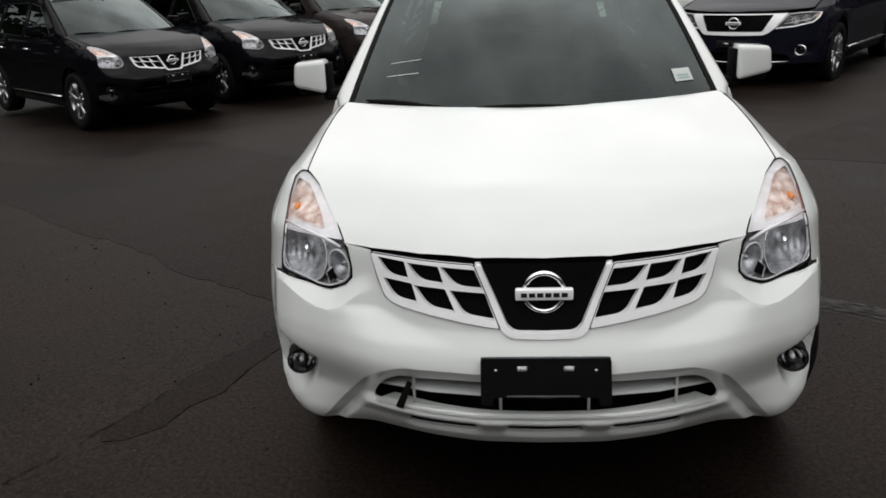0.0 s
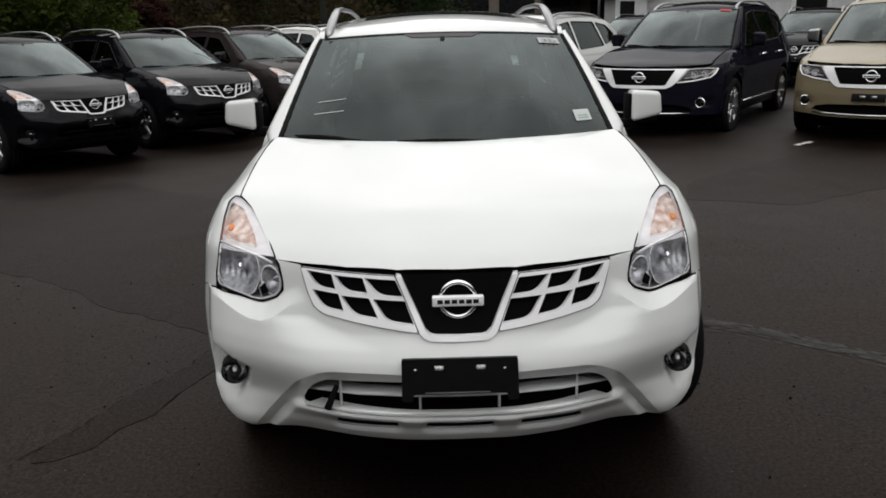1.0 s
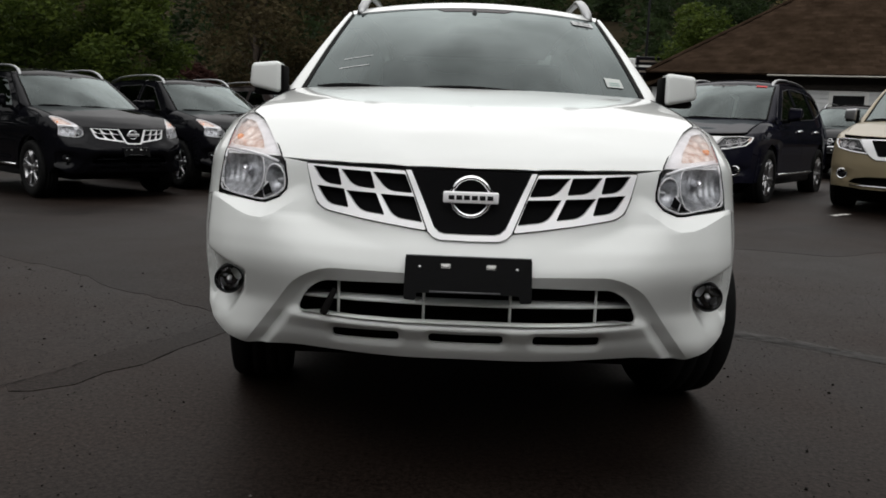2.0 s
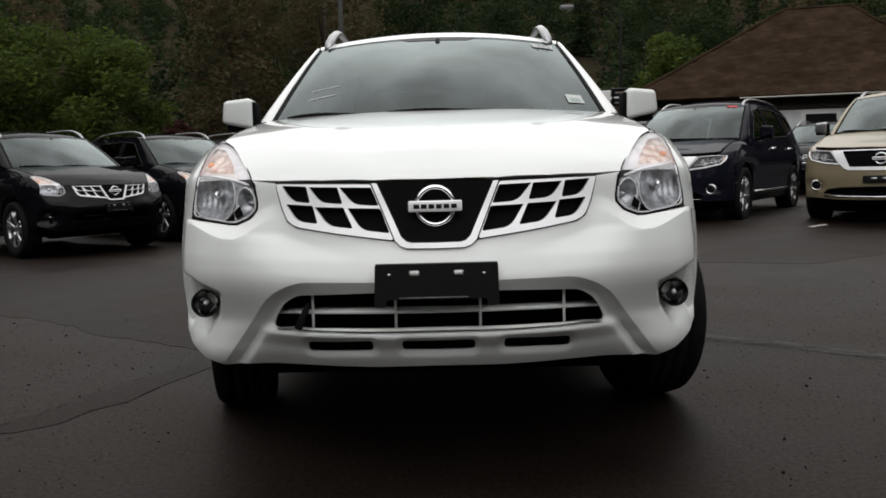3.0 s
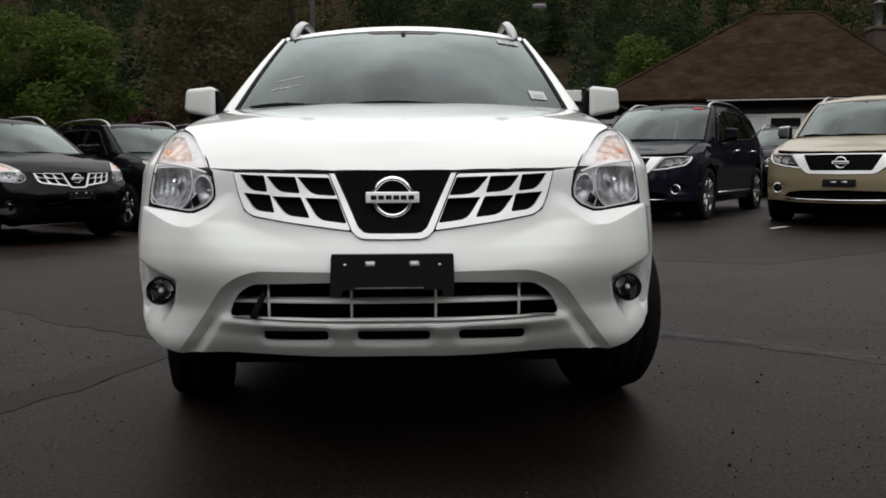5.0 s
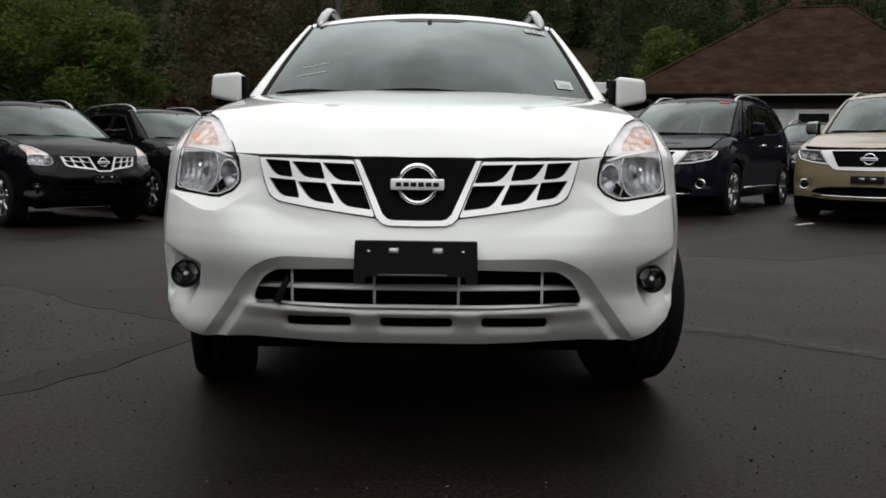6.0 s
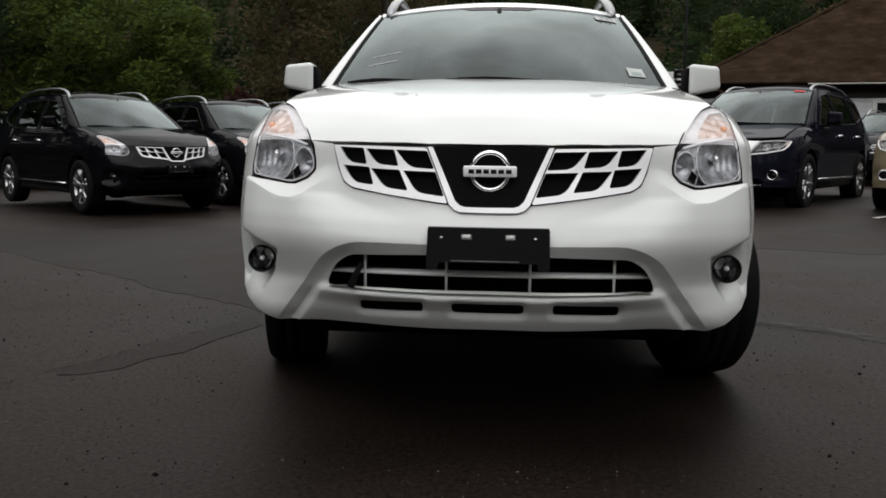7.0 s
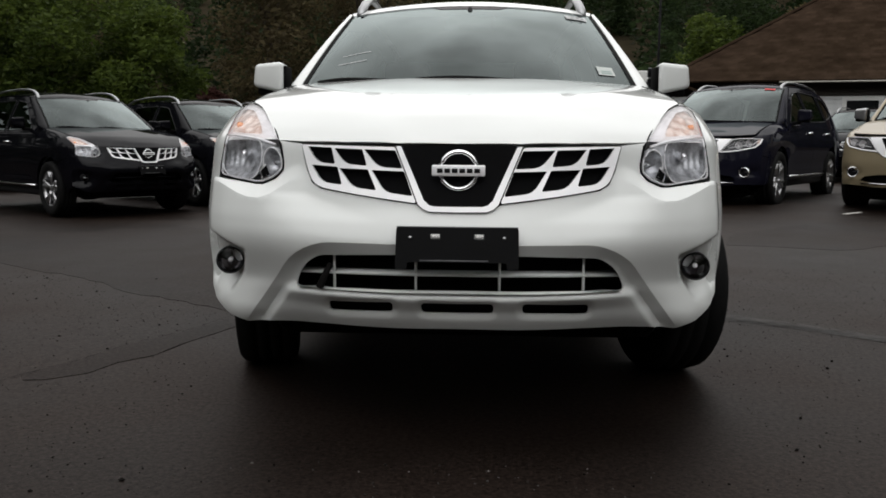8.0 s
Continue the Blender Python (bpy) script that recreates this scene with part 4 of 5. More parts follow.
def car(m, paint, label, group="", big=False, st=.04, steer=0.0, extras=False, dark_rear=True):
    """A five-door sport utility car whose nose points to -y; big stretches it to the larger model with its own front."""
    SHAPE["rise"], SHAPE["bonnet"] = (rise_big, bonnet_big) if big else (rise, bonnet)
    root = thing("sport_utility_car", m, label, "car", group)
    size = Matrix.Diagonal((1.089, 1.077, 1.066, 1)) if big else Matrix.Identity(4)

    def P(name, bm, mat, parent, lab="", smooth=True):
        if big and name not in ("tyre", "rim", "brake_disc"):
            for v in bm.verts:
                x, y, z = v.co
                low = .11 * step01(.95, .45, y)
                high = (.05 + .06 * step01(1.1, .35, y)) * step01(2.4, 1.5, y) * step01(1.45, 1.1, z)
                v.co.z = z - (low + (high - low) * step01(.75, .98, z))
                if name == "roof_rail":
                    v.co.z -= .03
        bmesh.ops.transform(bm, matrix=size, verts=bm.verts)
        return part(name, bm, mat, parent, lab, smooth)

    (large_front if big else small_front)(P, root, paint, st, True, extras)
    # bonnet
    if big:
        front = [(0, nose(0, .95)), (.3, nose(.3, .95)), (.50, nose(.5, .95)), (.60, nose(.6, .955)), (.70, nose(.7, .96)), (.735, nose(.735, .97))]
    else:
        front = [(0, .112), (.177, .121), (.33, .155), (.468, .205), (.553, .243), (.572, nose(.566, .894)), (.612, nose(.606, .934)), (.674, nose(.668, .983)), (.73, nose(.728, 1.003))]
    hood = both(front + [(.733, .75), (.739, .95), (.738, 1.15), (.722, 1.285), (.64, 1.225), (.55, 1.163), (.45, 1.105), (.35, 1.06), (.25, 1.025), (.12, 1.0), (0, .993)])

    def hood_at(x, y):
        return Vector((x, y, hood_z(x, y)))
    P("bonnet", panel(bmesh.new(), hood, [], hood_at, st, (0, 0, 1), .03, (0, .9, -.35)), paint, root)
    # front wings
    for s in (1, -1):
        bm = bmesh.new()

        def top_edge(v):
            """Where the wing's front face rolls over into its top."""
            return (.735 + .065 * v, .972 + .008 * v + .02 * v * (1 - v)) if big else (.729 + .071 * v, 1.006 - .026 * v * v + .008 * v * (1 - v))
        if big:
            strip = [(.70, .954), (.81, .946), (.822, .945), (.822, .98)] + [top_edge(1 - k / 6) for k in range(7)]
        else:
            strip = [(.781, .757), (.822, .745), (.822, .98)] + [top_edge(1 - k / 6) for k in range(7)] + [(.761, .999), (.780, .985), (.779, .946), (.769, .897), (.772, .844), (.781, .799)]
        panel(bm, strip, [], lambda x, z, s=s: Vector((s * x, nose(x, z), z)), st * .6, (s, -1, 0), .02)
        edge = [(nose(.82, z), z) for z in (.75, .80, .86, .92, .96, .98)]
        arch = [(.95 + .41 * math.cos(radians(a)), .345 + .41 * math.sin(radians(a))) for a in (2, 14, 28, 42, 56, 70, 84, 98, 112, 126)]
        side = edge + [(1.0, .98), (1.425, .98), (1.425, .32), (1.36, .32)] + arch
        panel(bm, side, [], lambda y, z, s=s: Vector((s * side_x(y, z), y, z)), st, (s, 0, 0), -.04 * s, (1, 0, 0))
        seam = spline([(.575, .731), (.75, .737), (.95, .743), (1.15, .742), (1.30, .727), (1.43, .715)])

        def section(y, v):
            a = Vector((seam(y), hood_at(min(seam(y), .76), min(y, 1.3)).z - .002))
            b = Vector((side_x(max(y, nose(.78, .98)), .98), .98))
            c = Vector((a.x + .062, a.y - .018))
            p = (1 - v) ** 2 * a + 2 * v * (1 - v) * c + v * v * b
            return Vector((p.x, y, p.y))

        def wing(u, v, s=s):
            x, z = top_edge(v)
            front = Vector((x, nose(x, z), z))
            p = section(front.y + u * (1.43 - front.y), v) + (front - section(front.y, v)) * (1 - u) ** 3
            return Vector((s * p.x, p.y, p.z))
        gap = [Vector((s * (seam(y) - .002), y, hood_z(seam(y), y) + .0005)) for y in [(.60 if not big else .46) + .05 * k for k in range(14 if not big else 17)]]
        P("panel_gap", sweep(bmesh.new(), gap, .0022, 6), VOID, root, "dark gap between bonnet and wing")
        grid(bm, wing, 18, 10, (s * .3, 0, 1))
        P("front_wing", bm, paint, root)
        # doors and rear quarter
        for name, poly in (("front_door", [(1.432, .33), (1.432, .98), (2.50, .98), (2.50, .33)]), ("rear_door", [(2.508, .33), (2.508, .98), (3.46, .98), (3.42, .72), (3.24, .56), (3.20, .33)])):
            d = P(name, panel(bmesh.new(), poly, [], lambda y, z, s=s: Vector((s * side_x(y, z), y, z)), st * 1.3, (s, 0, 0), -.03 * s, (1, 0, 0)), paint, root)
            y0 = poly[2][0] - .22
            bm = sweep(bmesh.new(), [(s * (side_x(y0, .93) + .004), y0, .93), (s * (side_x(y0, .93) + .03), y0 + .03, .933), (s * (side_x(y0, .93) + .03), y0 + .15, .935), (s * (side_x(y0, .93) + .004), y0 + .18, .936)], .013, 8)
            P("door_handle", bm, CHROME if paint is not WHITE else paint, d)
        arch = [(3.64 + .41 * math.cos(radians(a)), .345 + .41 * math.sin(radians(a))) for a in (4, 16, 30, 44, 58, 72, 86, 100, 114, 128, 138)]
        bm = bmesh.new()
        panel(bm, [(3.428, .72), (3.468, .98), (4.40, .98), (4.50, .75), (4.52, .40), (4.3, .33)] + arch, [], lambda y, z, s=s: Vector((s * side_x(y, z), y, z)), st * 1.3, (s, 0, 0), -.03 * s, (1, 0, 0))
        P("rear_quarter", bm, paint, root)
        bm = sweep(bmesh.new(), [(s * (side_x(y, .37) + .008), y, .37) for y in (1.42, 1.8, 2.4, 3.0, 3.2)], .014, 8)
        P("sill_strip", bm, CHROME, root, "bright strip along the sill")
        bm = bmesh.new()
        box(bm, .60, .845, 1.36, 3.24, .24, .36, .02, 1)
        for v in bm.verts:
            v.co.x *= s
        P("sill", bm, TRIM, root)
        for yc in (.95, 3.64):
            pts = [(yc + .415 * math.cos(radians(a)), .345 + .415 * math.sin(radians(a))) for a in range(0, 181, 18)]
            bm = bmesh.new()
            grid(bm, lambda u, v, s=s, pts=pts: Vector((s * (.52 + .29 * v), pts[int(u * 10 + .5)][0], pts[int(u * 10 + .5)][1])), 10, 1, (0, 0, -1))
            P("wheel_liner", bm, VOID, root)
            wheel(P, root, "wheel", s * .778, yc, s, steer if yc < 2 else 0, st)
        # cabin side and glass
        shape = [(1.43, .98), (1.43, 1.10), (1.77, 1.335), (2.10, 1.53), (2.3, 1.56), (2.6, 1.583), (3.3, 1.575), (3.9, 1.52), (4.25, 1.44), (4.45, 1.15), (4.48, .98)]
        wins = [rounded([(1.60, 1.10), (2.13, 1.46), (2.47, 1.50), (2.50, 1.085)], .03), rounded([(2.58, 1.085), (2.55, 1.505), (3.36, 1.495), (3.50, 1.12)], .03),
                rounded([(3.58, 1.14), (3.45, 1.485), (3.85, 1.44), (4.12, 1.29), (4.06, 1.21)], .04)]
        at = lambda y, z, s=s: Vector((s * cabin_x(y, z), y, z))
        P("cabin_side", panel(bmesh.new(), shape, wins, at, st * 1.2, (s, 0, 0), -.02 * s, (1, 0, 0)), paint, root)
        for w, gm in zip(wins, (SIDEGLASS, PRIVACY, PRIVACY)):
            g = P("side_window", panel(bmesh.new(), w, [], lambda y, z, s=s: Vector((s * (cabin_x(y, z) - .008), y, z)), .08, (s, 0, 0)), gm, root)
            P("window_seal", sweep(bmesh.new(), [Vector((s * (cabin_x(y, z) + .001), y, z)) for y, z in w], .007, 6, closed=True), TRIM, g)
        bm = bmesh.new()

        def pillar(u, v, s=s):
            k = -.16 + 1.2 * u
            a = screen(1.0, k) + Vector((.012, 0, 0))
            z = a.z - .004 * v
            b = Vector((cabin_x(a.y + .13, max(z, 1.0)) - .7 * max(0.0, -k), a.y + .13, z - .35 * max(0.0, -k)))
            p = a.lerp(b, v) + Vector((.5, -.6, .3)) * (.028 * 4 * v * (1 - v))
            return Vector((s * p.x, p.y, p.z))
        grid(bm, pillar, 20, 8, (s, -1, 0))
        P("windscreen_pillar", bm, paint, root)
        rail = [(.562, 1.965, 1.505), (.556, 2.0, 1.548), (.547, 2.07, 1.592), (.543, 2.18, 1.628), (.546, 2.32, 1.65), (.552, 2.6, 1.664), (.552, 3.2, 1.662), (.55, 3.6, 1.635), (.56, 3.85, 1.575), (.555, 3.92, 1.53)]
        P("roof_rail", sweep(bmesh.new(), [(s * x, y, z) for x, y, z in rail], [.015, .018, .018, .017, .015, .013, .012, .013, .016, .016], 10, 1.3), SATIN, root, "silver roof rail")
        mirror(P, root, s, ALLOY if paint is TAN else paint)
    # roof, windscreen, tail
    roof = both([(.597 * k / 8, 1.804 + .17 * (k / 8) ** 2) for k in range(9)] + [(.612, 2.06), (.612, 2.3), (.605, 3.4), (.55, 3.9), (.50, 4.25), (0, 4.32)])
    P("roof", panel(bmesh.new(), roof, [], lambda x, y: Vector((x, y, roof_z(x, y))), st * 1.2, (0, 0, 1), .015, (0, .7, -.7)), paint, root)
    P("sunroof", panel(bmesh.new(), rounded([(-.40, 2.24), (.40, 2.24), (.40, 2.85), (-.40, 2.85)], .05), [], lambda x, y: Vector((x, y, roof_z(x, y) + .004)), .08, (0, 0, 1), -.003, (0, 0, 1)), GLOSSB, root, "dark glass sunroof")
    g = P("windscreen", grid(bmesh.new(), lambda u, v: screen(2 * u - 1, v), 24, 14, (0, -1, 1)), SCREEN if extras else PARKEDSCREEN, root, "tinted windscreen mirroring the cloudy sky")
    g.visible_shadow = False
    bm = bmesh.new()
    for s in (1, -1):
        grid(bm, lambda u, v, s=s: screen(s * (.986 + .026 * v), u, .003), 18, 1, (0, -1, 1))
    grid(bm, lambda u, v: screen((2 * u - 1) * .97, .986 + .015 * v, .003), 20, 1, (0, -1, 1))
    grid(bm, lambda u, v: screen((2 * u - 1) * .97, .02 * v - .012, .003), 20, 1, (0, -1, 1))
    P("windscreen_seal", bm, FRIT, g, "black windscreen border")
    bm = grid(bmesh.new(), lambda u, v: screen((2 * u - 1) * (.30 - .07 * v), .985 - .05 * v, .002), 8, 2, (0, -1, 1))
    P("shade_patch", bm, SHADE, g, "dotted grey shade patch behind the mirror mount")
    bm = bmesh.new()
    grid(bm, lambda u, v: Vector(((2 * u - 1) * .735, (.975 + .31 * (2 * u - 1) ** 2) + .06 * v, 1.10 + .012 * v - .02)), 20, 2, (0, 0, 1))
    P("scuttle", bm, TRIM, root, "black plastic scuttle panel")
    for u0, u1, v1 in ((-.9, -.2, .026), (-.28, .6, .016)):
        pts = [screen(u0 + (u1 - u0) * k / 8, v1 * (1 - .95 * step01(.25, .9, k / 8)) - .006, .008) for k in range(9)]
        bm = sweep(bmesh.new(), pts, [.004, .009, .011, .010, .007, .006, .005, .005, .004], 6)
        P("wiper", bm, FRIT, root, "black wiper")
    bm = bmesh.new()
    grid(bm, lambda u, v: Vector(((2 * u - 1) * (.52 + .26 * v - .02 * v * v), 4.30 + .22 * math.sin(v * 1.5) - .05 * (2 * u - 1) ** 2, 1.50 - .75 * v)), 16, 12, (0, 1, 0))
    box(bm, -.80, .80, 4.34, 4.60, .36, .78, .06, 3)
    P("tailgate", bm, paint, root)
    bm = bmesh.new()
    grid(bm, lambda u, v: Vector(((2 * u - 1) * (.50 + .09 * v), 4.335 + .075 * v - .05 * (2 * u - 1) ** 2, 1.44 - .30 * v)), 8, 4, (0, 1, 0))
    P("rear_window", bm, PRIVACY, root)
    P("underbody", box(bmesh.new(), -.80, .80, 1.41, 4.3, .30, .40, .02, 1), VOID, root, "dark underbody")
    P("subframe", box(bmesh.new(), -.62, .62, .42, 1.40, .23, .45, .03, 1), VOID, root)
    P("engine_bay", box(bmesh.new(), -.66, .66, .38, 1.0, .56, .70, .03, 1), VOID, root)
    P("exhaust", sweep(bmesh.new(), [(.25, 1.42, .27), (.28, 2.6, .26), (.42, 3.3, .27), (.5, 4.45, .29)], .035, 8), GALV, root)
    # inside
    bm = bmesh.new()
    grid(bm, lambda u, v: Vector(((2 * u - 1) * .74, 1.06 + .22 * (2 * u - 1) ** 2 * (1 - v) + .55 * v, 1.075 + .03 * math.sin(math.pi * v) - .22 * step01(.82, 1, v))), 14, 10, (0, -1, 1))
    P("dashboard", bm, DASH, root)
    ring = [Vector((.37 + .185 * math.cos(a), 1.78 + .06 * math.sin(a), 1.03 + .17 * math.sin(a))) for a in (2 * math.pi * i / 28 for i in range(28))]
    bm = sweep(bmesh.new(), ring, .015, 8, closed=True)
    box(bm, .30, .44, 1.76, 1.80, .97, 1.06, .02, 2)
    P("steering_wheel", bm, TRIM, root)
    for x in (-.37, .37):
        bm = bmesh.new()
        box(bm, x - .25, x + .25, 1.95, 2.45, .45, .65, .07, 3)
        box(bm, x - .24, x + .24, 2.36, 2.52, .55, 1.14, .07, 3)
        box(bm, x - .13, x + .13, 2.45, 2.55, 1.16, 1.34, .04, 3)
        P("front_seat", bm, FABRIC, root, "dark grey seat with headrest")
    bm = bmesh.new()
    box(bm, -.66, .66, 3.0, 3.2, .5, 1.1, .06, 2)
    box(bm, -.7, .7, 1.4, 4.2, .40, .46)
    P("rear_seat", bm, FABRIC, root)
    bm = box(bmesh.new(), -.12, .12, 1.66, 1.70, 1.40, 1.475, .015, 3)
    sweep(bm, [(0, 1.70, 1.46), (0, 1.73, 1.51)], .012, 8)
    P("rear_view_mirror", bm, TRIM, root)
    bm = bmesh.new()
    grid(bm, lambda u, v: Vector(((2 * u - 1) * .55, 1.90 + 2.2 * v, 1.50 + .06 * math.sin(math.pi * v))), 6, 6, (0, 0, -1))
    P("headlining", bm, FABRIC, root)
    return root


# ---- the lot ----
def hill_z(x, y):
    """Height of the wooded hillside; the slopes round the lot are unseen, added to block low sky."""
    z = .34 * max(0.0, y - 42) * step01(42, 60, y)
    r = math.hypot(x, y + 10)
    return z + 19 * step01(16, 56, r) * step01(8, -12, y) + 20 * step01(38, 80, r) * step01(38, 14, y) * step01(-12, 8, y)


def ground_z(x, y):
    z = .008 * max(0.0, min(x, 40) - 1.2) - .016 * max(0.0, min(-x, 40) - 1.2)
    z += .115 * ramp(.8, 3.2, x) * ramp(3.0, 8.5, y)
    return z + hill_z(x, y)


def sheet(bm, xs, ys, lift=0.0):
    vs = [[bm.verts.new((x, y, ground_z(x, y) + lift)) for y in ys] for x in xs]
    for i in range(len(xs) - 1):
        for j in range(len(ys) - 1):
            bm.faces.new((vs[i][j], vs[i + 1][j], vs[i + 1][j + 1], vs[i][j + 1]))
    return bm


XS = [-1500, -600, -200, -110, -90, -75, -60, -50, -41, -40] + [-36 + 4 * i for i in range(9)] + [-1.2, 0, .8, 1.2, 1.6, 2.0, 2.4, 2.8, 3.2, 4, 5, 6, 8, 12, 16, 20, 24, 28, 32, 36, 40, 41, 50, 60, 75, 90, 110, 200, 600, 1500]
YS = [-1500, -500, -150, -110, -90, -75, -60, -50, -42, -34, -24, -10, -4, 0, 1.5] + [3 + .5 * i for i in range(12)] + [10, 12, 16, 20, 30, 38]
lot = link_mesh("ground", sheet(bmesh.new(), XS, YS), [ASPHALT, HILL])
for face in lot.data.polygons:
    face.material_index = 1 if hill_z(face.center.x, face.center.y) > .3 else 0
tagged(lot, "dark damp asphalt parking lot with cracks and patches", "ground", kind="structure")
tagged(link_mesh("hillside", sheet(bmesh.new(), XS, [38, 44, 50, 56, 62, 70, 90, 120, 180, 300, 500]), HILL), "wooded hillside behind the parking lot", "hill", kind="structure")


def strip(name, pts, widths, mat, label, category, lift=.002, seed=1, broken=0.0, ragged=.008):
    """Thin irregular band lying on the asphalt."""
    rng = random.Random(seed)
    fine = []
    for (ax, ay), (bx, by) in zip(pts, pts[1:]):
        n = max(2, int(math.hypot(bx - ax, by - ay) / .03))
        fine += [(ax + (bx - ax) * i / n, ay + (by - ay) * i / n) for i in range(n)]
    fine.append(pts[-1])
    bm = bmesh.new()
    rows, j = [], 0.0
    for i, (x, y) in enumerate(fine):
        a, b = fine[max(0, i - 1)], fine[min(len(fine) - 1, i + 1)]
        d = Vector((b[0] - a[0], b[1] - a[1])).normalized()
        n = Vector((-d.y, d.x))
        w = widths[0] + (widths[1] - widths[0]) * rng.random()
        j = .6 * j + rng.uniform(-ragged, ragged)
        p, q = Vector((x, y)) + n * (j + w), Vector((x, y)) + n * (j - w)
        rows.append((bm.verts.new((p.x, p.y, ground_z(p.x, p.y) + lift)), bm.verts.new((q.x, q.y, ground_z(q.x, q.y) + lift))))
    for (a, b), (c, d) in zip(rows, rows[1:]):
        if rng.random() > broken:
            bm.faces.new((a, b, d, c))
    return tagged(link_mesh(name, bm, mat), label, category, kind="structure")


def asphalt_patch(half, seed, ragged=.022):
    """Older, darker sheet of asphalt with a ragged edge, a few millimetres proud."""
    rng = random.Random(seed)
    loop = [(x + rng.uniform(-ragged, ragged), y + rng.uniform(-ragged, ragged)) for x, y in resample(half, .12)]
    bm = panel(bmesh.new(), loop, [], lambda x, y: Vector((x, y, ground_z(x, y) + .002)), .4, (0, 0, 1), .002, (0, 0, -1))
    return tagged(link_mesh("asphalt_patch", bm, ASPHALT_DARK, smooth=False), "older, darker asphalt with a ragged edge", "asphalt", kind="structure")


asphalt_patch([(-8.5, 6.4), (-4.3, 4.25), (-3.3, 3.42), (-2.45, 2.83), (-2.1, 2.45), (-1.68, 2.17), (-1.2, 1.82), (-.5, 1.6), (-.5, 3.6), (-1.8, 5.2), (-3.5, 6.7), (-4.6, 5.6), (-8.6, 7.4)], 21)
asphalt_patch([(2.45, 5.5), (3.05, 5.95), (3.72, 6.45), (4.6, 7.05), (7.0, 8.6), (7.5, 7.2), (4.6, 5.2), (3.0, 4.4), (2.2, 4.8)], 22)
asphalt_patch([(-1.62, .59), (-1.54, .61), (-1.42, .69), (-1.37, .85), (-1.27, .95), (-1.2, 1.21), (-1.1, 1.49), (-1.19, 1.66), (-1.31, 1.37), (-1.44, 1.16), (-1.51, .96), (-1.59, .81), (-1.66, .67)], 23, .007)
strip("asphalt_crack", [(-3.4, -1.6), (-2.4, -.5), (-1.78, .44), (-1.71, .55), (-1.63, .7), (-1.51, .96), (-1.44, 1.16), (-1.31, 1.37), (-1.19, 1.73)], (.0, .0045), SEAM, "long ragged crack in the asphalt", "crack", lift=.0045, seed=3, broken=.25)
strip("asphalt_crack", [(-1.6, .59), (-1.54, .61), (-1.42, .69), (-1.37, .85), (-1.27, .95), (-1.2, 1.21), (-1.1, 1.49)], (.0, .003), SEAM, "second, finer crack beside the first", "crack", lift=.0045, seed=6, broken=.45)


def residue(pts, strands, spread, seed):
    """Pale dried streak: many thin broken strands side by side."""
    rng = random.Random(seed)
    bm = bmesh.new()
    for _ in range(strands):
        o, w = rng.gauss(0, spread), rng.uniform(.003, .010)
        row = []
        for (ax, ay), (bx, by) in zip(pts, pts[1:]):
            n = max(2, int(math.hypot(bx - ax, by - ay) / .035))
            row += [(ax + (bx - ax) * i / n, ay + (by - ay) * i / n + o + rng.uniform(-.008, .008)) for i in range(n)]
        for (ax, ay), (bx, by) in zip(row, row[1:]):
            if rng.random() < .35:
                continue
            k = w * rng.uniform(.5, 1.3)
            bm.faces.new([bm.verts.new((x, y, ground_z(x, y) + .0025)) for x, y in ((ax, ay - k), (bx, by - k), (bx, by + k), (ax, ay + k))])
    return tagged(link_mesh("dried_residue", bm, WORN, smooth=False), "pale dried residue streak on the asphalt", "stain", kind="structure")


residue([(1.15, 1.93), (1.38, 1.84), (1.6, 1.69), (1.8, 1.51), (2.05, 1.28), (2.6, .95), (3.4, .75)], 30, .04, 9)
strip("parking_line", [(4.27, 7.26), (4.55, 7.475)], (.028, .04), LINE, "short worn white parking line end", "line", seed=11)



def scatter(name, mat, count, small, large, share, seed, label):
    """Loose crumbs strewn over the asphalt, a few of them larger."""
    rng = random.Random(seed)
    verts, faces = [], []
    for i in range(count):
        x, y = rng.uniform(-3.2, 3.2), -2.0 + 5.5 * rng.random() ** 1.2
        if abs(x) < .95 and y > -.1:
            continue
        r = rng.uniform(*small) if rng.random() < share else rng.uniform(*large)
        m4 = Matrix.Translation((x, y, ground_z(x, y) + r * .3)) @ Euler((rng.uniform(-.4, .4), rng.uniform(-.4, .4), rng.random() * 6)).to_matrix().to_4x4()
        k = len(verts)
        verts += [tuple(m4 @ Vector(v)) for v in ((r, 0, 0), (0, r * .8, 0), (-r * 1.1, 0, 0), (0, -r * .7, 0), (0, 0, r * .6), (0, 0, -r * .6))]
        faces += [(k + a, k + b, k + 4) for a, b in ((0, 1), (1, 2), (2, 3), (3, 0))] + [(k + b, k + a, k + 5) for a, b in ((0, 1), (1, 2), (2, 3), (3, 0))]
    crumbs = bpy.data.meshes.new(name)
    crumbs.from_pydata(verts, [], faces)
    crumbs.materials.append(mat)
    return tagged(new(name, crumbs), label, name.replace("_", " "), kind="stuff")


scatter("grit", STONE, 8000, (.002, .004), (.0035, .006), .93, 4, "loose pale grit scattered on the asphalt")
scatter("tar_crumbs", SEAM, 1500, (.0025, .005), (.006, .010), .93, 8, "dark tar crumbs scattered on the asphalt")


# ---- parked cars ----
def parked(x, y, yaw):
    return pose(x, y, ground_z(x, y), 0, 0, yaw)


white_car = car(pose(0, 0, 0), WHITE, "pearl white sport utility car with chrome grille and roof rails", st=.022, steer=11, extras=True)


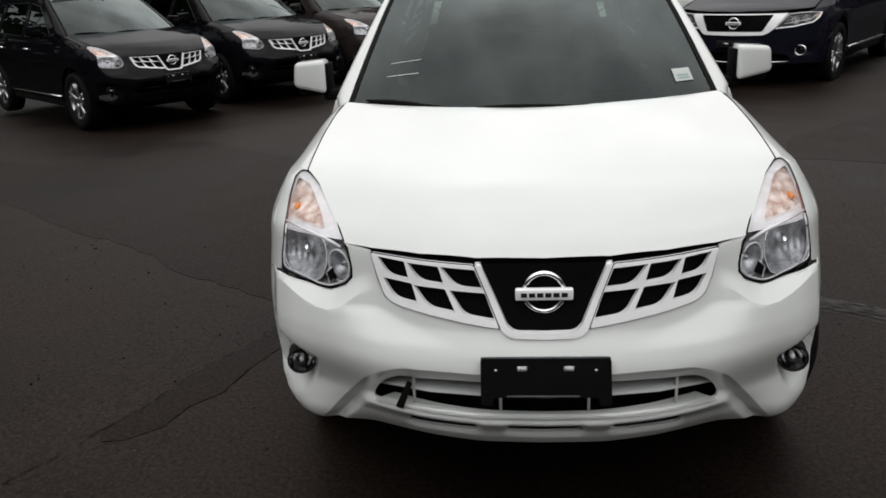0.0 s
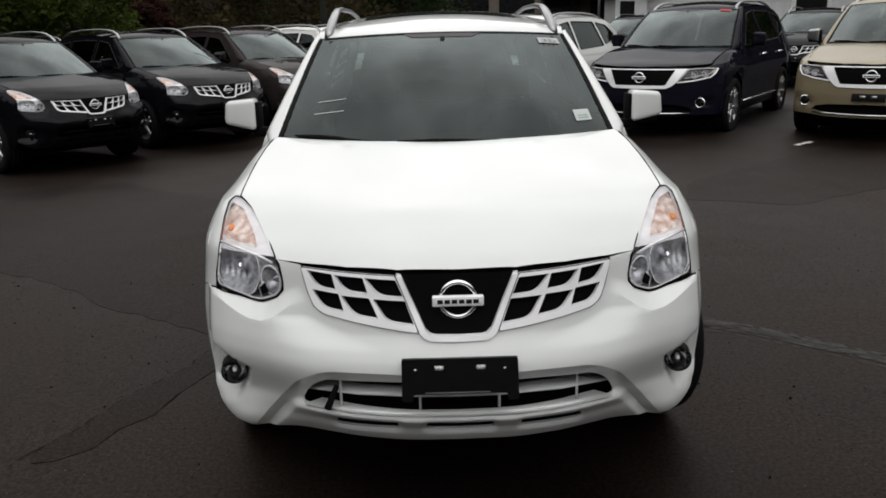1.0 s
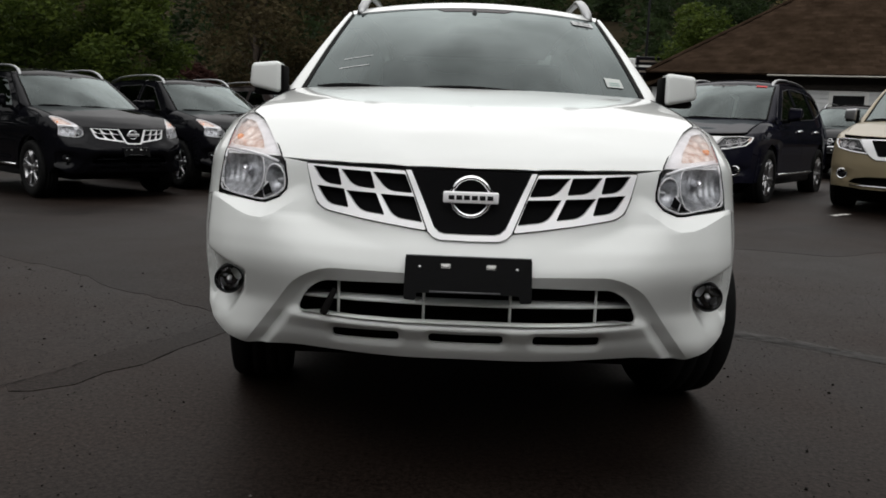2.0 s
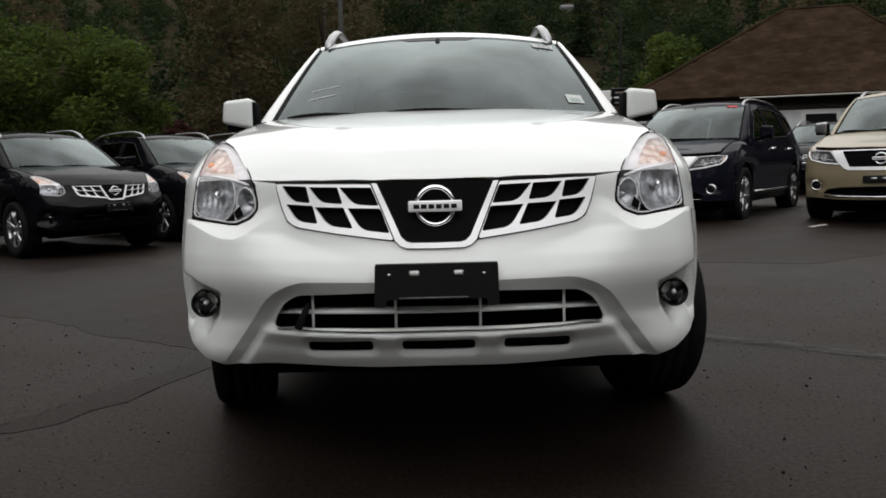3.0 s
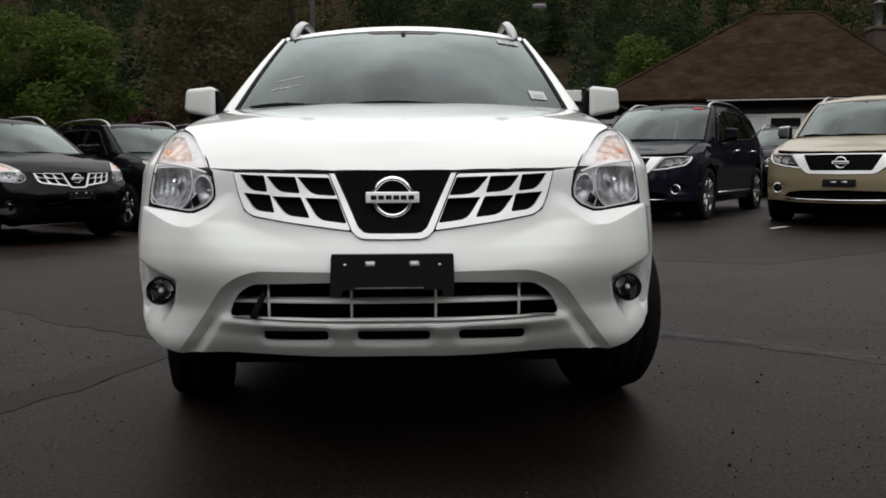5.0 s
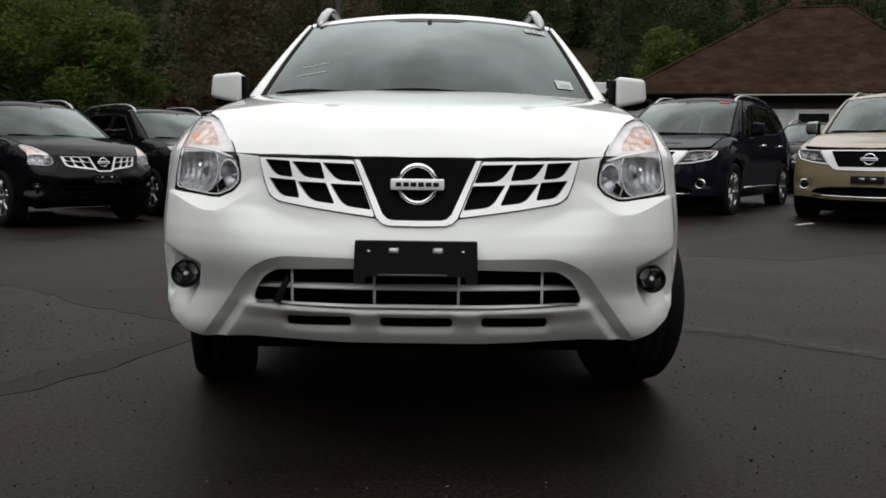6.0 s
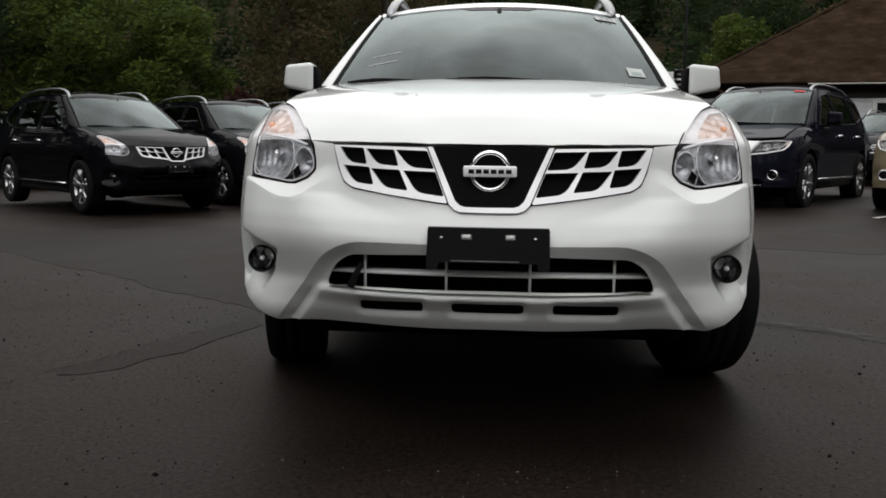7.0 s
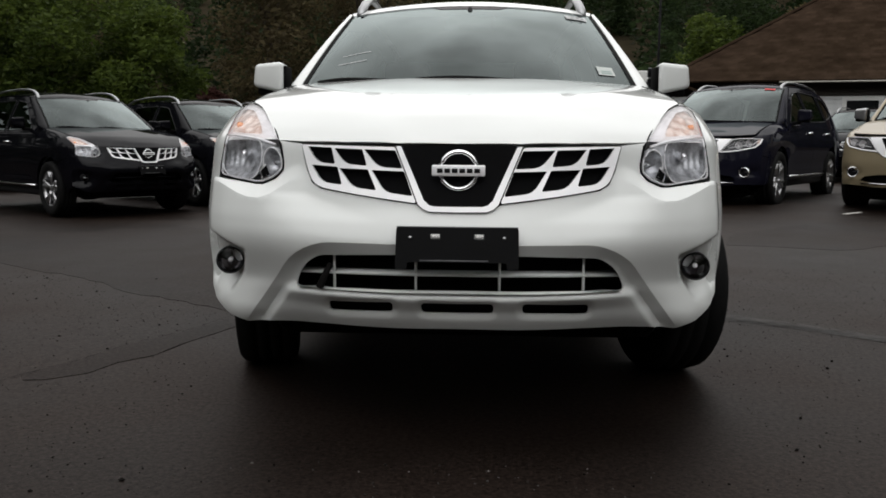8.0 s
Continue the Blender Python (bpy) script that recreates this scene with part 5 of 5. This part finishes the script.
def on_screen(name, u0, u1, v0, v1, mat, parent, label, off=.0035):
    bm = grid(bmesh.new(), lambda a, b: screen(u0 + (u1 - u0) * a, v0 + (v1 - v0) * b, off), 4, 3, (0, -1, 1))
    return part(name, bm, mat, parent, label)


sticker = on_screen("paper_sticker", .79, .90, .10, .19, PAPER, white_car, "small white paper sticker on the windscreen")
for v in (.115, .135):
    on_screen("sticker_line", .81, .88, v, v + .008, GREENINK, sticker, "green printed line", .005)
label_card = on_screen("dealer_label", .755, .93, .862, .93, LABEL, white_car, "grey label with the letters TD on the windscreen", .004)
# two thin pale strips lying on the glass, low on one side
for v0, v1 in ((.20, .207), (.30, .306)):
    bm = grid(bmesh.new(), lambda a, b: screen(-.82 + .19 * a, v0 + .03 * a + (v1 - v0) * b, .002), 4, 1, (0, -1, 1))
    part("white_stroke", bm, LABEL, white_car, "thin white stroke on the windscreen")
font = bpy.data.curves.new("letters", "FONT")
font.body, font.size, font.align_x, font.align_y = "TD", .05, "CENTER", "CENTER"
letters = new("label_letters", font)
p0, pu, pv = screen(.842, .874, .011), screen(.90, .874, .011), screen(.842, .91, .011)
ex = (pu - p0).normalized()
ez = ex.cross((pv - p0).normalized()).normalized()
ey = ez.cross(ex)
letters.matrix_world = Matrix((ex, ey, ez)).transposed().to_4x4()
letters.matrix_world.translation = p0
letters.scale = (1.25, .8, 1)
font.materials.append(INK)
letters.parent = label_card

black_car = car(parked(-4.09, 7.74, 50), BLACK, "black sport utility car with chrome grille and silver roof rails", "parked row", st=.045)
copy_thing(black_car, parked(-2.9, 9.5, 47))
car(parked(-1.65, 11.2, 47), BROWN, "dark bronze sport utility car with silver roof rails", "parked row", st=.06)
car(parked(-.3, 12.9, 47), HWHITE, "light grey sport utility car with roof rails", "parked row", st=.07)
for x, y, w in ((-9.2, 14.4, 50), (-7.9, 16.6, 50), (4.6, 19.5, -35), (7.5, 14.8, -35)):
    copy_thing(black_car, parked(x, y, w))
navy_car = car(parked(2.62, 8.30, -35), NAVY, "navy blue large sport utility car with broad chrome grille", "parked row", big=True, st=.05)
car(parked(5.05, 7.22, -37), TAN, "sandstone gold large sport utility car with chrome grille", "parked row", big=True, st=.05)
car(parked(.13, 9.6, -35), WHITE, "white large sport utility car with dark rear windows", "parked row", big=True, st=.07)
bm = grid(bmesh.new(), lambda a, b: screen(.66 + .2 * a, .93 + .05 * b, .008), 3, 2, (0, -1, 1))
bmesh.ops.transform(bm, matrix=Matrix.Diagonal((1.089, 1.077, 1.066, 1)), verts=bm.verts)
part("price_tag", bm, REDTAG, navy_car, "red paper tag on the windscreen")


# ---- house ----
def house():
    """Single-storey house: white clapboards, hipped brown shingle roof, chimney with flue."""
    root = thing("house", pose(0, 0, 0), "white clapboard house with a brown hipped shingle roof", "house")
    o, ang = Vector((6.33, 24.42)), radians(-12)
    ux, uy = Vector((math.cos(ang), math.sin(ang))), Vector((-math.sin(ang), math.cos(ang)))

    def at(a, b, z):
        p = o + ux * a + uy * b
        return Vector((p.x, p.y, z))
    L, D = 9.4, 9.0
    bm = bmesh.new()
    for (a0, b0), (a1, b1) in (((0, 0), (L, 0)), ((L, 0), (L, D)), ((L, D), (0, D)), ((0, D), (0, 0))):
        d = Vector((a1 - a0, b1 - b0)).normalized() * .15
        n = Vector((-d.y, d.x))
        vs = [at(a0, b0, 0), at(a1, b1, 0), at(a1 + n.x, b1 + n.y, 0), at(a0 + n.x, b0 + n.y, 0)]
        lo = [bm.verts.new(v) for v in vs]
        hi = [bm.verts.new(v + Vector((0, 0, 2.93))) for v in vs]
        bm.faces.new(lo)
        bm.faces.new(hi)
        for i in range(4):
            bm.faces.new((lo[i], lo[(i + 1) % 4], hi[(i + 1) % 4], hi[i]))
    wall = part("wall", bm, SIDING, root, smooth=False)
    board = bmesh.new()
    q4 = [board.verts.new(v) for v in (at(0, -.028, 0), at(L, -.028, 0), at(L, -.006, .145), at(0, -.006, .145))]
    q5 = [board.verts.new(v) for v in (at(0, 0, 0), at(L, 0, 0))]
    board.faces.new(q4)
    board.faces.new((q4[0], q5[0], q5[1], q4[1]))
    first = part("clapboard", board, SIDING, wall, smooth=False)
    first.location.z = .30
    for i in range(1, 17):
        ob = new("clapboard", first.data)
        ob.parent = wall
        ob.location.z = .30 + .14 * i
    # roof planes with courses of shingles
    e, h0, h1 = .6, 2.95, 6.38
    A, B, C, E4 = at(-e, -e, h0), at(L + e, -e, h0), at(L + e, D + e, h0), at(-e, D + e, h0)
    R0, R1 = at(5.25, D / 2, h1), at(7.45, D / 2, h1)
    bm = bmesh.new()
    rnd = random.Random(7)

    def courses(p, q, r, s):
        """Shingle courses between the eave p-q and the ridge s-r."""
        n = 34
        for i in range(n):
            t0, t1 = i / n, (i + 1.25) / n
            a, b = p.lerp(s, t0), q.lerp(r, t0)
            c, d = q.lerp(r, min(1, t1)), p.lerp(s, min(1, t1))
            k = max(2, int((b - a).length / .34))
            off = rnd.random()
            nrm = (q - p).cross(s - p).normalized()
            for j in range(k):
                u0, u1 = max(0, (j + off * .5) / k), min(1, (j + 1 + off * .5) / k - .01 / max(.5, (b - a).length))
                if u1 <= u0:
                    continue
                lift = nrm * (.004 + rnd.random() * .006)
                vs = [a.lerp(b, u0) + lift, a.lerp(b, u1) + lift, d.lerp(c, u1), d.lerp(c, u0)]
                bm.faces.new([bm.verts.new(v) for v in vs])
    courses(A, B, R1, R0)
    courses(E4, A, R0, R0 + Vector((0, 0, .001)))
    courses(B, C, R1, R1 + Vector((0, 0, .001)))
    deck = bmesh.new()
    dv = [deck.verts.new(v - Vector((0, 0, .03))) for v in (A, B, C, E4, R0, R1)]
    for f in ((0, 1, 5, 4), (3, 0, 4), (1, 2, 5), (2, 3, 4, 5), (0, 3, 2, 1)):
        deck.faces.new([dv[i] for i in f])
    rf = part("roof", deck, SHINGLE, root, "brown shingle roof", smooth=False)
    tagged(part("shingles", bm, SHINGLE, rf, smooth=False), kind="stuff")
    bm = bmesh.new()
    for p, q in ((A.lerp(B, .34), B), (B, C)):
        sweep(bm, [p - Vector((0, 0, .06)), q - Vector((0, 0, .06))], .026, 4)
    # dark band along the wall's top stands in for the overhang's shadow
    vs = [at(-.02, -.05, 2.5), at(L + .02, -.05, 2.5), at(L + .02, -.05, 2.93), at(-.02, -.05, 2.93)]
    eave_band = bmesh.new()
    fr = [eave_band.verts.new(v) for v in vs]
    bk = [eave_band.verts.new(v + Vector((uy.x, uy.y, 0)) * .045) for v in vs]
    eave_band.faces.new(fr)
    for i in range(4):
        eave_band.faces.new((fr[i], bk[i], bk[(i + 1) % 4], fr[(i + 1) % 4]))
    part("eave_shade", eave_band, EAVE_SHADE, root, "dark brown band put on the wall as the eave's shade", smooth=False)
    caps = bmesh.new()
    for p, q in ((A, R0), (R0, R1), (B, R1)):
        sweep(caps, [p + (q - p) * (k / 12) + Vector((0, 0, .012 + .006 * (k % 2))) for k in range(13)], .06, 6)
    part("ridge_cap", caps, SHINGLE, root, "lapped shingle caps along hips and ridge", smooth=False)
    part("gutter", bm, CREAM, root, "dull cream gutter along the eave", smooth=False)
    for a in (5.05, 7.6):
        bm = bmesh.new()
        for z0, z1, a0, a1 in ((1.35, 1.45, a - .12, a + 1.02), (2.35, 2.47, a - .12, a + 1.02), (1.45, 2.35, a - .12, a), (1.45, 2.35, a + .9, a + 1.02)):
            vs = [at(a0, -.06, z0), at(a1, -.06, z0), at(a1, -.06, z1), at(a0, -.06, z1)]
            fr = [bm.verts.new(v) for v in vs]
            bk = [bm.verts.new(v + Vector((uy.x, uy.y, 0)) * .06) for v in vs]
            bm.faces.new(fr)
            for i in range(4):
                bm.faces.new((fr[i], bk[i], bk[(i + 1) % 4], fr[(i + 1) % 4]))
        w = part("window", bm, HWHITE, root, "white-framed dark window", smooth=False)
        bm = bmesh.new()
        bm.faces.new([bm.verts.new(v) for v in (at(a, -.036, 1.45), at(a + .9, -.036, 1.45), at(a + .9, -.036, 2.35), at(a, -.036, 2.35))])
        part("pane", bm, DARKWIN, w, smooth=False)
    c = at(9.12, 3.2, 0)
    bm = box(bmesh.new(), c.x - .28, c.x + .28, c.y - .28, c.y + .28, 4.0, 5.5, .02, 1)
    box(bm, c.x - .33, c.x + .33, c.y - .33, c.y + .33, 5.45, 5.57, .02, 1)
    ch = part("chimney", bm, BRICK, root, smooth=False)
    bm = lathe(bmesh.new(), [(.12, 5.5), (.12, 6.35), (.2, 6.37), (.2, 6.4), (.02, 6.5)], 16, Matrix.Translation((c.x, c.y, 0)))
    part("flue", bm, GALV, ch, "metal flue pipe with cap")
    return root


house()


def porch():
    root = thing("porch", pose(6.3, 24.0, ground_z(6.3, 24.3) + .12), "small white porch with a dark pitched roof beside the house", "porch")
    part("wall", box(bmesh.new(), -.45, .55, 0, 1.6, -.12, 2.2), SIDING, root, smooth=False)
    bm = bmesh.new()
    for sx in (-1, 1):
        vs = [(.05, -.4, 2.6), (.05, 1.8, 2.6), (.05 + sx * .85, 1.8, 2.22), (.05 + sx * .85, -.4, 2.22)]
        top = [bm.verts.new(v) for v in vs]
        low = [bm.verts.new((v[0], v[1], v[2] - .08)) for v in vs]
        bm.faces.new(top)
        bm.faces.new(low)
        for i in range(4):
            bm.faces.new((top[i], top[(i + 1) % 4], low[(i + 1) % 4], low[i]))
    part("roof", bm, SHINGLE, root, smooth=False)
    part("door", box(bmesh.new(), -.3, .15, -.04, .02, .05, 1.95, .01, 1), DARKWIN, root, "dark glazed door", smooth=False)


porch()


def low_building():
    root = thing("low_building", pose(6.6, 38, ground_z(6.6, 38)), "low flat-roofed building with a pale fascia", "building")
    bm = box(bmesh.new(), -6, 3.4, 0, 5, 0, 3.85)
    part("wall", bm, BEIGE, root, smooth=False)
    part("fascia", box(bmesh.new(), -6.3, 3.7, -.5, 5.3, 3.85, 4.4, .03, 1), HWHITE, root, smooth=False)
    for i in range(4):
        bm = box(bmesh.new(), -5.4 + 2.2 * i, -3.7 + 2.2 * i, -.05, .05, 1.0, 2.7)
        part("window", bm, DARKWIN, root, smooth=False)
    part("awning", box(bmesh.new(), -1.2, 2.6, -1.5, 0, 2.55, 2.75, .03, 1), SHINGLE, root, smooth=False)


low_building()


def sign_post(x, y):
    z = ground_z(x, y)
    root = thing("sign_post", pose(x, y, z), "post with two dark sign boxes and pale frames", "sign")
    part("post", sweep(bmesh.new(), [(0, 0, 0), (0, 0, 4.15)], .06, 8), GALV, root)
    for k in (3.3, 3.75):
        b = part("sign_box", box(bmesh.new(), -.1, 1.7, -.12, .12, k, k + .36, .02, 1), GLOSSB, root, smooth=False)
        part("sign_panel", box(bmesh.new(), .05, 1.55, -.13, -.115, k + .12, k + .2), BEIGE, b, smooth=False)


sign_post(7.5, 34.5)


def street_lamp(x, y, h, arm, head, metal):
    z = ground_z(x, y)
    root = thing("street_lamp", pose(x, y, z), "dark weathered steel street lamp with pale head" if head else "plain grey steel lamp pole behind the cars", "street lamp")
    part("pole", sweep(bmesh.new(), [(0, 0, 0), (0, 0, h * .5), (0, 0, h)], [.09, .07, .05], 10), metal, root)
    if head:
        part("arm", sweep(bmesh.new(), [(0, 0, h - .8), (arm * .25, 0, h - .15), (arm * .6, 0, h + .2), (arm, 0, h + .3)], .03, 8), metal, root)
        part("lamp_head", box(bmesh.new(), arm - .38, arm + .3, -.16, .16, h + .2, h + .4, .07, 3), GALV, root)


street_lamp(8.6, 38, 8.2, -2.6, True, POLE)
street_lamp(-3.07, 22, 9, 0, False, DULLPOLE)


# ---- trees ----
def leaves(rng, blobs, n, size, flat=.5):
    """Leaf sprays scattered through overlapping lumps, as one vertex and face list."""
    V, Fc = [], []
    wsum = sum(b[3] ** 2 for b in blobs)
    for bx, by, bz, br, bh in blobs:
        for _ in range(int(n * br * br / wsum)):
            d = Vector((rng.gauss(0, 1), rng.gauss(0, 1), rng.gauss(0, 1))).normalized()
            r = br * (rng.random() ** .35) * rng.uniform(.75, 1.12)
            c = Vector((bx + d.x * r, by + d.y * r, bz + d.z * r * bh))
            a = Vector((rng.gauss(0, 1), rng.gauss(0, 1), rng.gauss(0, flat))).normalized()
            b = a.cross(Vector((rng.gauss(0, 1), rng.gauss(0, 1), rng.gauss(0, 1)))).normalized()
            s = size * rng.uniform(.55, 1.3)
            k = len(V)
            V += [c - a * s, c + b * s * .45, c + a * s, c - b * s * .45]
            Fc.append((k, k + 1, k + 2, k + 3))
    return V, Fc


def raw(name, V, Fc, mat, parent=None):
    me = bpy.data.meshes.new(name)
    me.from_pydata([tuple(v) for v in V], [], Fc)
    me.materials.append(mat)
    ob = new(name, me)
    if parent is not None:
        ob.parent = parent
    return ob


def tree(x, y, h, r, mat, label, seed, n=5000, size=.16, low=.12):
    """Tapered trunk with limbs and a lumpy crown with gaps."""
    rng = random.Random(seed)
    root = thing("tree", pose(x, y, ground_z(x, y)), label, "tree", "trees behind the lot")
    bm = bmesh.new()
    sweep(bm, [(0, 0, -.1), (.05, 0, h * .25), (-.05, .08, h * .55), (0, 0, h * .85)], [.05 * h * .5, .035 * h * .5, .022 * h * .5, .02], 8)
    blobs = []
    for i in range(15):
        t = low + (1 - low) * (i + .5) / 15
        a = i * 2.4 + rng.random()
        rr = r * math.sin(math.pi * (.18 + .72 * t)) * rng.uniform(.35, .8)
        c = Vector((rr * math.cos(a), rr * math.sin(a), h * t * .93))
        sweep(bm, [(0, 0, h * t * .6), tuple(c * .55 + Vector((0, 0, h * t * .35))), tuple(c)], [.012 * h * .6, .008 * h * .6, .01], 6)
        blobs.append((c.x, c.y, c.z, r * rng.uniform(.3, .5), .8))
    part("trunk", bm, BARK, root)
    V, Fc = leaves(rng, blobs, n, size)
    raw("crown", V, Fc, mat, root)
    return root


for i, (x, y, h, r) in enumerate([(-10.9, 23.5, 5.7, 2.5), (-13.6, 23.0, 6.2, 2.9), (-17.2, 24.5, 6.6, 3.2), (-21.5, 25.5, 6.4, 3.2)]):
    tree(x, y, h, r, LEAF if i < 2 else LEAFD, "leafy green tree behind the parked cars", 20 + i, 22000, .095, .05)
for i, (x, y, h, r, mt) in enumerate([(-8.4, 30, 9, 2.9, LEAFB), (-5.0, 32, 10, 3.2, LEAFB), (-9.6, 27, 3.0, 1.2, LEAFR), (-1.0, 34, 10, 3.2, LEAFD), (3.2, 42, 11, 3.2, LEAFD), (10.2, 34.5, 6.6, 2.5, LEAF), (12.8, 38, 8.2, 2.8, LEAFD)]):
    tree(x, y, h, r, mt, {"green_leaves": "light green leafy tree beside the house", "brown_twigs_and_leaves": "brownish half-bare tree behind the cars", "dull_red_leaves": "low dull red shrub beyond the cars", "deep_green_leaves": "tall dark green tree behind the lot"}[mt.name], 50 + i, 11000, .12, .08)

rng = random.Random(12)
V, Fc, VB, FB = [], [], [], []
for i in range(420):
    y = 41 + 80 * (i / 420) ** 1.25
    x = rng.uniform(-1, 1) * (26 + y * .75) + 2
    h = rng.uniform(7, 12) if i > 40 else rng.uniform(6, 10)
    z0 = ground_z(x, y)
    conifer = rng.random() < .45
    blobs = []
    for k in range(7):
        t = (k + .5) / 7
        rr = (1 - t) * 2.1 + .3 if conifer else 2.2 * math.sin(math.pi * (.2 + .7 * t))
        a = rng.random() * 6.28
        blobs.append((x + (0 if conifer else rr * .5 * math.cos(a)), y + (0 if conifer else rr * .5 * math.sin(a)), z0 + h * t, rr * .75, .7))
    v, f = leaves(rng, blobs, 1000, .22)
    tv, tf = (VB, FB) if rng.random() < .3 and not conifer else (V, Fc)
    b0 = len(tv)
    tv += v
    tf += [tuple(b0 + q for q in g) for g in f]
# unseen trees round the lot, added to shut out low sky and darken reflections
for i in range(190):
    a = rng.uniform(-235, 55)
    r = rng.uniform(27, 44)
    x, y = r * math.cos(radians(a)), -6 + r * math.sin(radians(a))
    z0 = ground_z(x, y)
    h = rng.uniform(9, 14)
    blobs = [(x + rng.uniform(-1, 1), y + rng.uniform(-1, 1), z0 + h * (k + .5) / 6, 2.2 * math.sin(math.pi * (.2 + .7 * (k + .5) / 6)), .8) for k in range(6)]
    v, f = leaves(rng, blobs, 260, .55)
    b0 = len(V)
    V += v
    Fc += [tuple(b0 + q for q in g) for g in f]
tagged(raw("far_woods", V, Fc, LEAFD), "dark green woods on the hillside and an unseen added ring of trees", "woods", kind="stuff")
tagged(raw("far_woods_bare", VB, FB, LEAFB), "brown half-bare woods on the hillside", "woods", kind="stuff")
